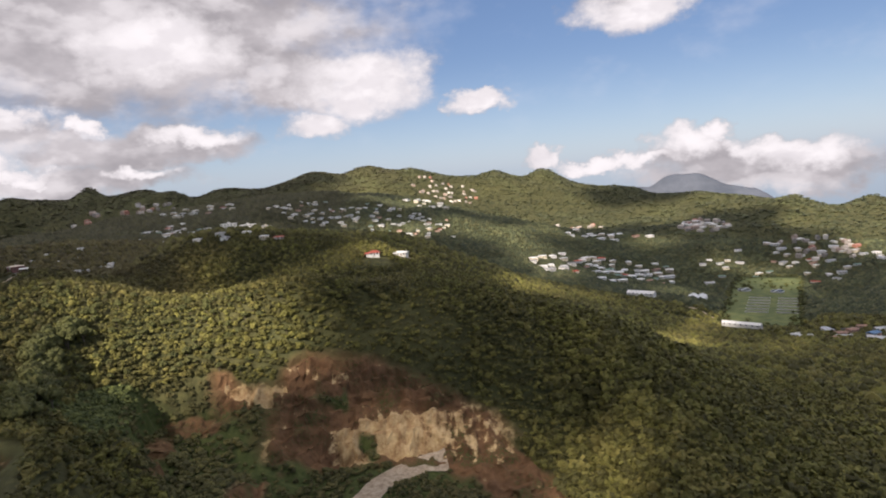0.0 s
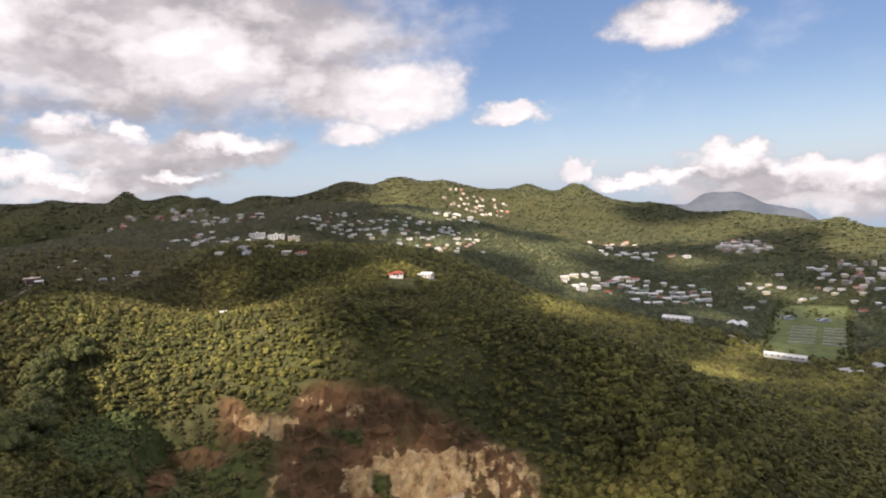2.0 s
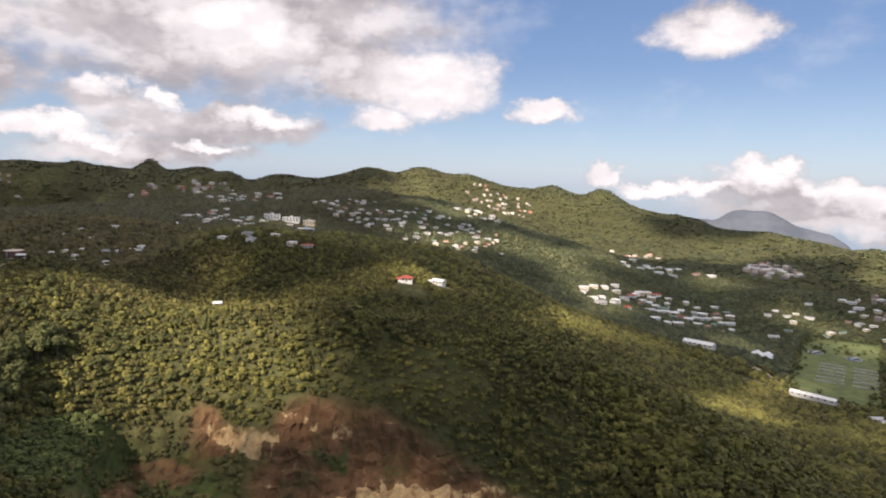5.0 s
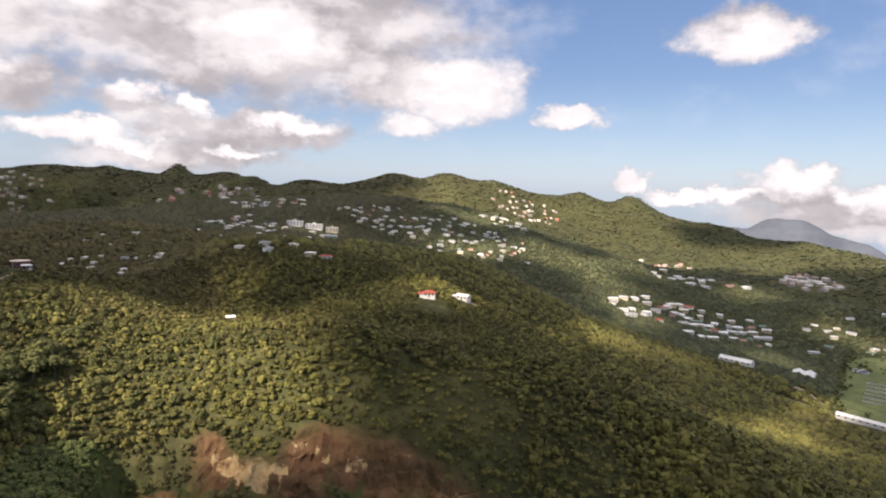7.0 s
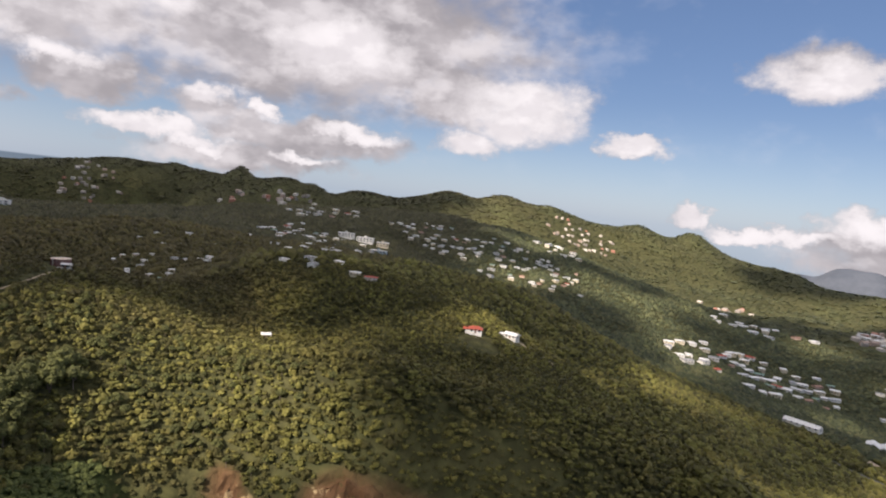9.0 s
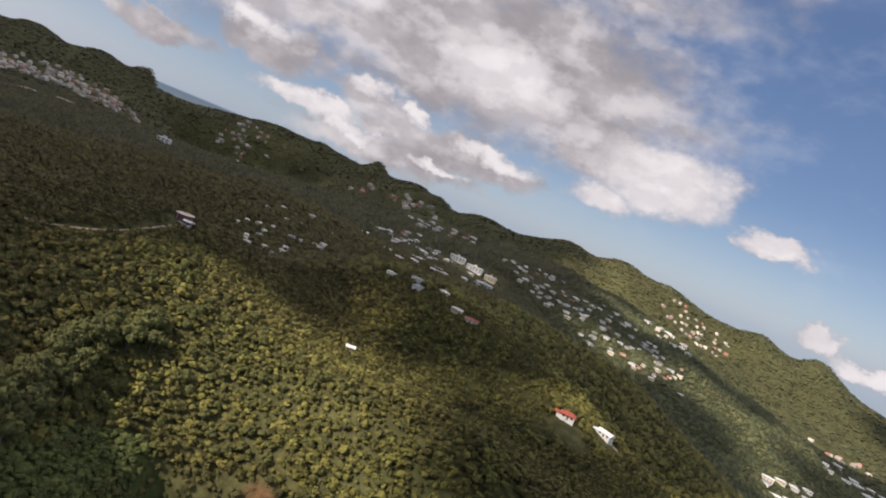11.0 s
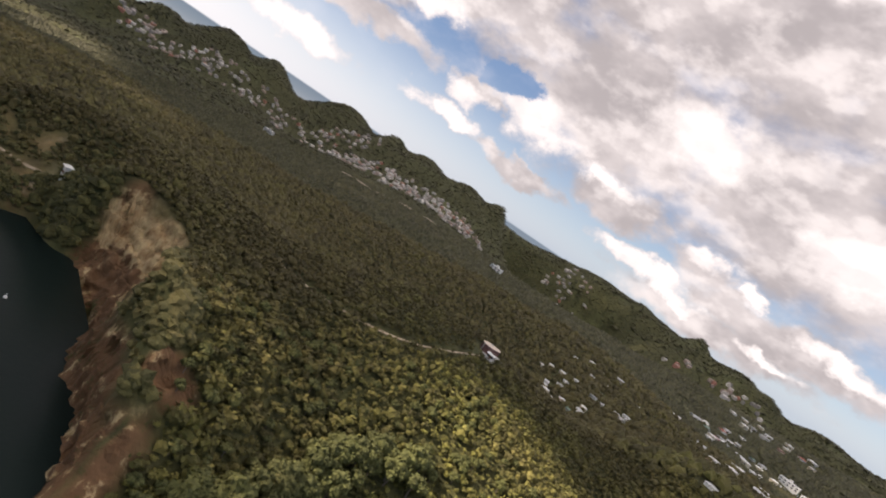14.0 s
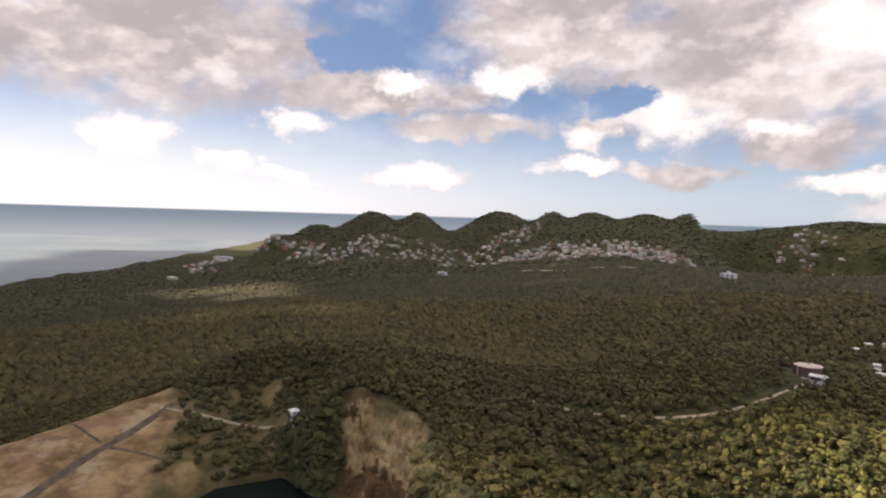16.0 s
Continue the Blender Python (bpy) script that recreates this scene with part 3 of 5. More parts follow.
# fine sheets of the two quarry faces; the wide sheet dips under them
FACES = [(-190, 60, 200, 345, 0.9), (-345, -190, 120, 232, 0.6)]
RINGS, SPOKES, MX, MY = 320, 600, -40.0, 140.0
rr = 3.0 * (4850 / 3.0) ** (np.arange(RINGS) / (RINGS - 1))
aa = np.arange(SPOKES) / SPOKES * 2 * np.pi
gx = (MX + rr[:, None] * np.cos(aa)[None]).ravel()
gy = (MY + rr[:, None] * np.sin(aa)[None]).ravel()
gz = land(gx, gy)
for x0, x1, y0, y1, _ in FACES:
    deep = np.minimum(np.minimum(gx - x0, x1 - gx), np.minimum(gy - y0, y1 - gy))
    gz = gz - 9 * step(4, 12, deep)
me = mesh_from("ground", np.stack([gx, gy, gz], 1), quads(RINGS, SPOKES, True)[:, ::-1], ground_mat, True)
cover_mesh(me, gx, gy)
ground = tagged(new("ground", me), "wooded hills with clearings and bare soil", "ground", kind="structure")
for x0, x1, y0, y1, size in FACES:
    cols, rows = int((x1 - x0) / size), int((y1 - y0) / size)
    px, py = np.meshgrid(np.linspace(x0, x1, cols), np.linspace(y0, y1, rows))
    px, py = px.ravel(), py.ravel()
    pz = land(px, py)
    bare = covers(px, py)[0]
    pz = pz + bare * (2.2 * waves(px * 1.4, py * 0.8, 6.0, 31) + 1.2 * waves(px, py, 2.4, 32) + 1.1 * np.sin(pz * 1.1 + 3 * waves(px, py, 15, 33)))
    zz = pz.reshape(rows, cols)
    fy, fx = np.gradient(zz, size)
    steep = np.hypot(fx, fy).ravel()
    out = -np.stack([fx.ravel(), fy.ravel()], 1) / (steep + 0.2)[:, None]
    jut = bare * step(0.5, 1.2, steep) * (1.5 * waves(px + 0.35 * py, 0.08 * pz, 5.0, 37) + 0.8 * waves(px - 0.2 * py, 0.15 * pz, 2.2, 38) + 0.8 * waves(0.6 * (px + py), 1.7 * pz, 7, 34) + 0.8 * waves(px - py, 2.0 * pz, 3.4, 35) + 0.6 * waves(px + py, pz, 1.7, 36))
    px, py = px + out[:, 0] * jut, py + out[:, 1] * jut
    me = mesh_from("quarry_face", np.stack([px, py, pz + 0.1], 1), quads(rows, cols), ground_mat, False)
    cover_mesh(me, px, py)
    tagged(new("quarry_face", me), "steep ochre and cream quarry face with ragged ledges", "cliff", kind="structure")

# the table mountain in the distance, its blue-grey haze put into the base colour
s = Stuff("hazed_woods", 1.0)
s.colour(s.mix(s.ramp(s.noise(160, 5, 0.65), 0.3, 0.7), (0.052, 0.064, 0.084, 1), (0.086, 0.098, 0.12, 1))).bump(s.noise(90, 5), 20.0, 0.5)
hazed_woods = s.m
rows, cols = 40, 150
ry, rr2 = np.meshgrid(np.linspace(-13.0, -31.0, cols), np.linspace(3250, 4100, rows))
mx, my = -rr2 * np.sin(np.radians(ry)), 40 + rr2 * np.cos(np.radians(ry))
crest = -240 * step(-24.5, -30, ry) + 12 + 62 * step(-27.5, -20.0, ry) * step(-13, -15, ry) + 62 * step(-15.9, -17.9, ry) * step(-22.8, -19.8, ry) + 5 * waves(mx, my, 120, 81) + 3 * waves(mx, my, 45, 82)
mz = -240 + (crest + 240) * step(3250, 3640, rr2) * step(4100, 3700, rr2)
me = mesh_from("backdrop_mountain", np.stack([mx.ravel(), my.ravel(), mz.ravel()], 1), quads(rows, cols), hazed_woods, True)
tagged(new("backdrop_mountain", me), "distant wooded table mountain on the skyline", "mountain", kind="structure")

# water
SEA_REACH = 30000.0
bm = bmesh.new()
ring = [bm.verts.new((SEA_REACH * math.cos(a) - 40, SEA_REACH * math.sin(a) + 140, 0)) for a in np.radians(np.arange(150, 331, 3))]
bm.faces.new(ring + [bm.verts.new((-300, -900, 0))])
me = bpy.data.meshes.new("sea")
bm.to_mesh(me)
bm.free()
me.materials.append(sea_mat)
sea = tagged(new("sea", me), "grey blue sea reaching the horizon", "sea", kind="structure")
bm = bmesh.new()
bm.faces.new([bm.verts.new((x * 1.0 + (x + 235) * 0.06, y + (y - 150) * 0.09, POND_LEVEL)) for x, y in POND])
me = bpy.data.meshes.new("pond")
bm.to_mesh(me)
bm.free()
me.materials.append(pond_mat)
pond = tagged(new("pond", me), "dark still water in the flooded quarry", "pond", kind="structure")


# tracks and roads, draped on the ground
ROADS = []


def road(name, label, points, width, material, lift=0.25):
    pts = []
    for (ax, ay), (bx, by) in zip(points, points[1:]):
        n = max(2, int(math.hypot(bx - ax, by - ay) / 3))
        pts += [(ax + (bx - ax) * k / n, ay + (by - ay) * k / n) for k in range(n)]
    p = np.array(pts + [points[-1]], float)
    for _ in range(3):
        p[1:-1] = (p[:-2] + 2 * p[1:-1] + p[2:]) / 4
    d = np.gradient(p, axis=0)
    d /= np.linalg.norm(d, axis=1, keepdims=True)
    side = np.stack([-d[:, 1], d[:, 0]], 1)
    ROADS.append((p, width))
    grid = []
    for off in (-1, -0.4, 0.4, 1):
        q = p + side * (off * width / 2 * (1 + 0.2 * waves(p[:, 0], p[:, 1], 9, 41)))[:, None]
        grid.append(np.stack([q[:, 0], q[:, 1], land(q[:, 0], q[:, 1]) + lift - 0.35 * (abs(off) > 0.9)], 1))
    v = np.stack(grid, 1).reshape(-1, 3)
    tagged(new(name, mesh_from(name, v, quads(len(p), 4)[:, ::-1], material, True)), label, "road", kind="structure")


road("track", "pale dirt track climbing to the tank", [(-284, 366), (-272, 337), (-267, 318), (-267, 305), (-270, 292), (-280, 270), (-300, 255)], 1.5, track_mat)
road("track", "pale quarry haul track on the pit floor", [(-22, 296), (-32, 294), (-42, 286), (-52, 270), (-58, 255), (-61, 235), (-59, 205)], 13.0, track_mat, 0.9)
road("track", "dark dirt track between dry fields", [(-285, 84), (-300, 90), (-313, 96), (-325, 101), (-337, 107), (-352, 117), (-362, 122), (-374, 128)], 4.6, dark_track)
road("track", "dark dirt track between dry fields", [(-345, 109), (-353, 101), (-361, 94), (-369, 88)], 1.6, dark_track)
road("track", "dark dirt track between dry fields", [(-342, 112), (-338, 122), (-331, 133)], 2.2, dark_track)
road("track", "pale dirt track along the field edge", [(-372, 122), (-366, 138), (-356, 152), (-348, 166), (-338, 182)], 2.0, track_mat)
road("road", "pale road through the western town", [(-1420, 620), (-1330, 700), (-1200, 760), (-1080, 780)], 12, track_mat, 1.5)
road("road", "dark road along the treatment works", [(215, 850), (262, 822), (312, 790), (350, 750), (400, 715), (470, 690)], 7, asphalt, 0.5)
road("road", "pale yard and drive of the treatment works", [(296, 858), (318, 836), (344, 815), (360, 790), (352, 762)], 9, track_mat, 0.6)
road("road", "narrow road over the ridge to the houses", [(-60, 478), (-20, 470), (15, 480), (50, 510), (70, 560)], 3.0, track_mat)


# ---- shared builders ----
def part(name, bm, material, parent, label=""):
    me = bpy.data.meshes.new(name)
    bm.to_mesh(me)
    bm.free()
    me.materials.append(material)
    ob = new(name, me)
    ob.parent = parent
    return tagged(ob, label)


def box(bm, x0, x1, y0, y1, z0, z1):
    v = [bm.verts.new((x, y, z)) for z in (z0, z1) for x, y in ((x0, y0), (x1, y0), (x1, y1), (x0, y1))]
    for f in ((0, 3, 2, 1), (4, 5, 6, 7), (0, 1, 5, 4), (1, 2, 6, 5), (2, 3, 7, 6), (3, 0, 4, 7)):
        bm.faces.new([v[k] for k in f])
    return bm


def boxed(*dims):
    return box(bmesh.new(), *dims)


def roof_shape(lx, ly, z, rise, hip, over=0.7, thick=0.18):
    """A hip or gable roof over a plan lx by ly."""
    bm = bmesh.new()
    a, b = lx / 2 + over, ly / 2 + over
    r = max(0.4, a - hip * b)
    for dz in (0, -thick):
        bm.verts.new((-a, -b, z + dz)), bm.verts.new((a, -b, z + dz)), bm.verts.new((a, b, z + dz)), bm.verts.new((-a, b, z + dz))
        bm.verts.new((-r, 0, z + rise + dz)), bm.verts.new((r, 0, z + rise + dz))
    bm.verts.ensure_lookup_table()
    v = bm.verts
    for f in ((0, 1, 5, 4), (2, 3, 4, 5), (1, 2, 5), (3, 0, 4), (6, 10, 11, 7), (8, 11, 10, 9), (7, 11, 8), (9, 10, 6), (0, 6, 7, 1), (1, 7, 8, 2), (2, 8, 9, 3), (3, 9, 6, 0)):
        bm.faces.new([v[k] for k in f])
    return bm


PLOTS = []


def house(x, y, turn, lx, ly, tall, rise, hip, wall, roof, label, group="", wing=0.0, floors=1, sills=True):
    """A masonry house: walls on a footing, sheet roof, windows, door."""
    ob = new("house")
    part("wall", boxed(-lx / 2, lx / 2, -ly / 2, ly / 2, -3.0, tall), wall, ob)
    part("roof", roof_shape(lx, ly, tall, rise, hip), roof, ob)
    if wing:
        part("wing", boxed(-lx / 2 - wing, -lx / 2, -ly / 2 + 0.8, ly / 2 - 1.6, -3.0, tall * 0.82), wall, ob)
        bm = roof_shape(wing + 1.2, ly - 2.4, tall * 0.82, rise * 0.5, 0.0)
        bmesh.ops.translate(bm, verts=bm.verts, vec=(-lx / 2 - wing / 2, -0.4, 0))
        part("wing_roof", bm, roof, ob)
    for f in range(floors):
        z = 1.0 + f * 2.9
        for side in (-1, 1):
            for k in range(3):
                cx = (k - 1) * lx * 0.3
                if side < 0 and k == 1 and f == 0:
                    part("door", boxed(cx - 0.5, cx + 0.5, -ly / 2 - 0.06, -ly / 2 + 0.05, 0.05, 2.1), wood, ob)
                    continue
                w = part("window", boxed(cx - 0.65, cx + 0.65, side * ly / 2 - 0.05, side * ly / 2 + 0.05, z, z + 1.15), glass, ob)
                if not sills:
                    continue
                part("sill", boxed(cx - 0.75, cx + 0.75, side * ly / 2 - 0.14, side * ly / 2 + 0.14, z - 0.12, z - 0.02), wall, w)
        part("window", boxed(lx / 2 - 0.05, lx / 2 + 0.05, -0.7, 0.7, z, z + 1.15), glass, ob)
    if floors > 1:
        part("balcony", boxed(-lx / 2, lx / 2, -ly / 2 - 1.5, -ly / 2, 2.75, 2.92), wall, ob)
        part("balcony_rail", boxed(-lx / 2, lx / 2, -ly / 2 - 1.5, -ly / 2 - 1.42, 2.92, 3.8), wall, ob)
    ob.matrix_basis = pose(x, y, ground_at(x, y) + 0.8, 0, 0, turn)
    PLOTS.append((x, y, max(lx, ly) * 0.62 + wing))
    return tagged(ob, label, "house", group)


# ---- singular buildings ----
house(-76, 454, 12, 7.5, 5.5, 2.3, 1.5, 0.8, WALLS[0], ROOFS[2], "white house with a red hipped roof among trees", wing=2.2)
house(-57, 474, -20, 8, 5, 2.2, 1.4, 0.0, WALLS[0], ROOFS[0], "low white house with a pale gabled roof", wing=2.6)
house(-198, 430, 35, 4.6, 3.6, 1.9, 1.0, 0.0, WALLS[3], ROOFS[0], "small grey cabin among trees on the sunny slope")
house(-335, 178, 20, 2.2, 2.2, 4.2, 0.8, 1.0, WALLS[0], ROOFS[0], "small white pump hut at the quarry rim")


PLOTS += [(-73, 445, 10), (-55, 466, 9), (-66, 438, 8)]


def water_tank(x, y, radius, tall):
    ob = new("water_tank")
    z = ground_at(x, y)
    bm = bmesh.new()
    bmesh.ops.create_cone(bm, cap_ends=True, segments=48, radius1=radius, radius2=radius, depth=tall + 2)
    bmesh.ops.translate(bm, verts=bm.verts, vec=(0, 0, tall / 2 - 1))
    part("shell", bm, tank_wall, ob, "dark red brown tank wall")
    bm = bmesh.new()
    bmesh.ops.create_cone(bm, cap_ends=True, segments=48, radius1=radius + 0.35, radius2=0.6, depth=0.5)
    bmesh.ops.translate(bm, verts=bm.verts, vec=(0, 0, tall + 0.25))
    part("roof", bm, tank_top, ob, "pale shallow conical tank roof")
    bm = bmesh.new()
    bmesh.ops.create_cone(bm, cap_ends=True, segments=48, radius1=radius + 2.5, radius2=radius + 2.5, depth=2.0)
    bmesh.ops.translate(bm, verts=bm.verts, vec=(0, 0, -0.7))
    part("footing", bm, concrete, ob)
    for k in range(16):
        a = k * math.tau / 16
        bm = boxed(radius - 0.05, radius + 0.22, -0.16, 0.16, 0, tall)
        bmesh.ops.rotate(bm, verts=bm.verts, matrix=Matrix.Rotation(a, 3, "Z"))
        part("rib", bm, tank_wall, ob)
    part("vent", boxed(-0.4, 0.4, -0.4, 0.4, tall + 0.4, tall + 1.0), concrete, ob)
    ladder = part("ladder", boxed(-0.3, 0.3, -radius - 0.4, -radius - 0.3, 0, tall + 0.4), concrete, ob)
    ob.matrix_basis = pose(x, y, z)
    PLOTS.append((x, y, radius + 5))
    PLOTS.append((x + 7, y - 8, radius + 3))
    return tagged(ob, "round reddish water tank with a pale flat roof", "water tank")


water_tank(-291, 371, 4.7, 4.2)
house(-282, 366, 30, 3.4, 3.0, 2.6, 0.5, 0.0, WALLS[0], ROOFS[0], "small white valve house beside the tank")


def warehouse(x, y, turn, lx, ly, tall, bays, label):
    """A long shed with one gable roof per bay."""
    ob = new("warehouse")
    for k in range(bays):
        w = ly / bays
        cy = (k - (bays - 1) / 2) * w
        part("wall", boxed(-lx / 2, lx / 2, cy - w / 2 + 0.01, cy + w / 2 - 0.01, -3, tall), WALLS[0], ob)
        bm = roof_shape(lx, w - 0.3, tall, w * 0.24, 0.0, 0.25)
        bmesh.ops.translate(bm, verts=bm.verts, vec=(0, cy, 0))
        part("roof", bm, ROOFS[0], ob, "pale ribbed sheet roof")
        part("door", boxed(lx / 2 - 0.05, lx / 2 + 0.08, cy - 2, cy + 2, 0, 3.6), ROOFS[5], ob)
    n = int(lx / 6)
    for k in range(n):
        cx = (k + 0.5) / n * lx - lx / 2
        part("window", boxed(cx - 1.1, cx + 1.1, -ly / 2 - 0.06, -ly / 2 + 0.05, 2.2, 3.4), glass, ob)
    ob.matrix_basis = pose(x, y, ground_at(x, y) + 0.8, 0, 0, turn)
    PLOTS.append((x, y, lx * 0.55))
    return tagged(ob, label, "warehouse")


warehouse(243, 910, -35, 40, 13, 3.6, 1, "long white warehouse with a pale sheet roof")
warehouse(330, 925, 62, 26, 26, 3.6, 2, "white shed with twin gabled roofs in the valley")
warehouse(330, 772, -38, 46, 9, 4, 1, "long low pale works building beside the green beds")
warehouse(560, 1165, 10, 40, 26, 7, 2, "grey works hall behind the settling beds")


def settling_bed(x, y, turn, lx, ly):
    ob = new("settling_bed")
    for name, dims in (("kerb", (-lx / 2, lx / 2, -ly / 2, -ly / 2 + 0.8, -1, 1.0)), ("kerb", (-lx / 2, lx / 2, ly / 2 - 0.8, ly / 2, -1, 1.0)),
                       ("kerb", (-lx / 2, -lx / 2 + 0.8, -ly / 2 + 0.8, ly / 2 - 0.8, -1, 1.0)), ("kerb", (lx / 2 - 0.8, lx / 2, -ly / 2 + 0.8, ly / 2 - 0.8, -1, 1.0))):
        part(name, boxed(*dims), concrete, ob)
    part("water", boxed(-lx / 2 + 0.8, lx / 2 - 0.8, -ly / 2 + 0.8, ly / 2 - 0.8, -1, 0.55), basin_water, ob, "grey green water")
    ob.matrix_basis = pose(x, y, ground_at(x, y), 0, 0, turn)
    return tagged(ob, "long concrete settling bed on mown grass", "settling bed", "settling beds")


bed = settling_bed(392, 868, -27, 30, 4.5)
for k in range(1, 12):
    row, colm = divmod(k, 2)
    bx, by = 392 + row * 19 * 0.46 + colm * 40 * 0.89, 868 + row * 19 * 0.89 - colm * 40 * 0.45
    copy_thing(bed, pose(bx, by, ground_at(bx, by), 0, 0, -27))


def clarifier(x, y, radius):
    """A round open tank with a rim wall, water and a scraper bridge."""
    ob = new("clarifier")
    bm = bmesh.new()
    ring = []
    for k in range(32):
        a = k * math.tau / 32
        ring.append([bm.verts.new((q * math.cos(a), q * math.sin(a), z)) for q, z in ((radius, -1), (radius, 2.6), (radius - 0.5, 2.6), (radius - 0.5, 0.5))])
    for k in range(32):
        a, b = ring[k], ring[(k + 1) % 32]
        for j in range(3):
            bm.faces.new((a[j], b[j], b[j + 1], a[j + 1]))
    part("rim_wall", bm, concrete, ob)
    bm = bmesh.new()
    bmesh.ops.create_circle(bm, cap_ends=True, segments=32, radius=radius - 0.45, matrix=Matrix.Translation((0, 0, 2.0)))
    part("water", bm, basin_water, ob, "grey green water")
    part("bridge", boxed(-radius, radius, -0.6, 0.6, 2.7, 2.95), concrete, ob)
    for side in (-0.6, 0.54):
        part("rail", boxed(-radius, radius, side, side + 0.06, 2.95, 3.9), plastic, ob)
    ob.matrix_basis = pose(x, y, ground_at(x, y), 0, 0, 40)
    return tagged(ob, "round concrete clarifier tank on mown grass", "tank", "clarifier tanks")


clarifier(437, 1010, 10)
clarifier(478, 985, 10)
gxy = np.array(PLANT, float)
bm = bmesh.new()
n = 14
grid = [[None] * (n + 1) for _ in range(n + 1)]
for a in range(n + 1):
    for c in range(n + 1):
        u, w = a / n, c / n
        q = (1 - u) * ((1 - w) * gxy[0] + w * gxy[1]) + u * ((1 - w) * gxy[3] + w * gxy[2])
        grid[a][c] = bm.verts.new((q[0], q[1], ground_at(q[0], q[1]) + 0.25))
for a in range(n):
    for c in range(n):
        bm.faces.new((grid[a][c], grid[a][c + 1], grid[a + 1][c + 1], grid[a + 1][c]))
me = bpy.data.meshes.new("lawn")
bm.to_mesh(me)
bm.free()
me.materials.append(lawn_mat)
tagged(new("lawn", me), "bright mown grass round the settling beds", "lawn", kind="structure")


def tower_block(x, y, turn, lx, ly, floors, wall, label):
    """A large block with rows of windows on both long sides and a parapet."""
    ob = new("large_building")
    tall = floors * 3.2
    part("wall", boxed(-lx / 2, lx / 2, -ly / 2, ly / 2, -4, tall), wall, ob)
    part("roof", boxed(-lx / 2 - 0.3, lx / 2 + 0.3, -ly / 2 - 0.3, ly / 2 + 0.3, tall, tall + 0.7), ROOFS[0], ob)
    part("stair_head", boxed(-2, 2, -2, 2, tall + 0.7, tall + 3.2), wall, ob)
    n = max(3, int(lx / 5))
    for f in range(floors):
        for side in (-1, 1):
            for k in range(n):
                cx = (k + 0.5) / n * lx - lx / 2
                part("window", boxed(cx - 1.3, cx + 1.3, side * ly / 2 - 0.06, side * ly / 2 + 0.06, f * 3.2 + 1, f * 3.2 + 2.5), glass, ob)
    ob.matrix_basis = pose(x, y, ground_at(x, y) + 0.8, 0, 0, turn)
    PLOTS.append((x, y, lx * 0.6))
    return tagged(ob, label, "building")


house(426, 668, 25, 13, 8, 3.2, 1.2, 0.0, WALLS[3], roof_blue, "grey shed with a blue sheet roof")
tower_block(-425, 1046, 15, 26, 13, 2, WALLS[0], "white two storey institutional block on the hillside")
tower_block(-394, 1054, 10, 27, 14, 2, WALLS[0], "cream white two storey institutional block on the hillside")
tower_block(-364, 1058, 20, 20, 11, 2, WALLS[1], "cream two storey block on the hillside")
tower_block(-352, 1010, 5, 26, 11, 1, WALLS[4], "low pale blue block below the hillside campus")
tower_block(-300, 962, 12, 12, 8, 2, WALLS[0], "small white twin block below the campus")
tower_block(-282, 958, 12, 10, 8, 2, WALLS[0], "small white twin block below the campus")
tower_block(-768, 724, 30, 18, 9, 2, WALLS[0], "white block in a clearing before the western town")
tower_block(-1480, 524, 50, 22, 14, 2, WALLS[3], "grey block in the wooded plain")
tower_block(-3105, -120, 60, 90, 22, 4, WALLS[0], "long white hotel on the shore")
tower_block(-2230, -190, 30, 40, 20, 2, WALLS[1], "cream low block among palms near the shore")

# ---- houses of the villages ----
rng = random.Random(7)
KINDS = [(11, 8, 3.2, 1.9, 1.0, 0, 0, 1, "white house with a pale hipped sheet roof"), (13, 9, 3.2, 2.2, 0.0, 0, 1, 1, "white house with a grey gabled sheet roof"), (10, 8, 5.9, 1.8, 1.0, 1, 0, 2, "two storey cream house with a pale roof"),
         (12, 8, 3.2, 2.2, 0.9, 0, 2, 1, "white house with a red hipped roof"), (9, 7, 3.0, 1.6, 0.0, 2, 3, 1, "small pink house with a rusty gabled roof"), (12, 9, 5.9, 2.0, 0.9, 0, 5, 2, "two storey white house with a grey hipped roof"),
         (10, 7, 3.1, 1.8, 0.0, 3, 4, 1, "grey house with a green gabled roof")]
FIRST = {}


def village(cx, cy, along, across, turn, count, size, group, weights=(6, 3, 4, 1, 1, 2, 1)):
    """Scatters houses over an oval of the hillside, kept apart."""
    r, made, tries = radians(turn), [], 0
    while len(made) < count and tries < 4000:
        tries += 1
        q, a = math.sqrt(rng.random()), rng.random() * math.tau
        u, v = q * along * math.cos(a), q * across * math.sin(a)
        x, y = cx + u * math.cos(r) - v * math.sin(r), cy + u * math.sin(r) + v * math.cos(r)
        if any(math.hypot(x - p, y - w) < 17 * size for p, w in made):
            continue
        made.append((x, y))
        k = rng.choices(range(len(KINDS)), weights)[0]
        lx, ly, tall, rise, hip, wall, roof, floors, label = KINDS[k]
        face = rng.choice((0, 90, 20, -30, 180)) + rng.uniform(-15, 15)
        big = size * rng.uniform(0.85, 1.2)
        if k not in FIRST:
            FIRST[k] = house(x, y, face, lx, ly, tall, rise, hip, WALLS[wall], ROOFS[roof], label, group, 0.0, floors, False)
            continue
        m = pose(x, y, ground_at(x, y) + 0.5, 0, 0, face) @ Matrix.Diagonal((big * 1.25, big * 1.1, big * 0.66, 1))
        tagged(copy_thing(FIRST[k], m), group=group)
        PLOTS.append((x, y, 11.0 * big))


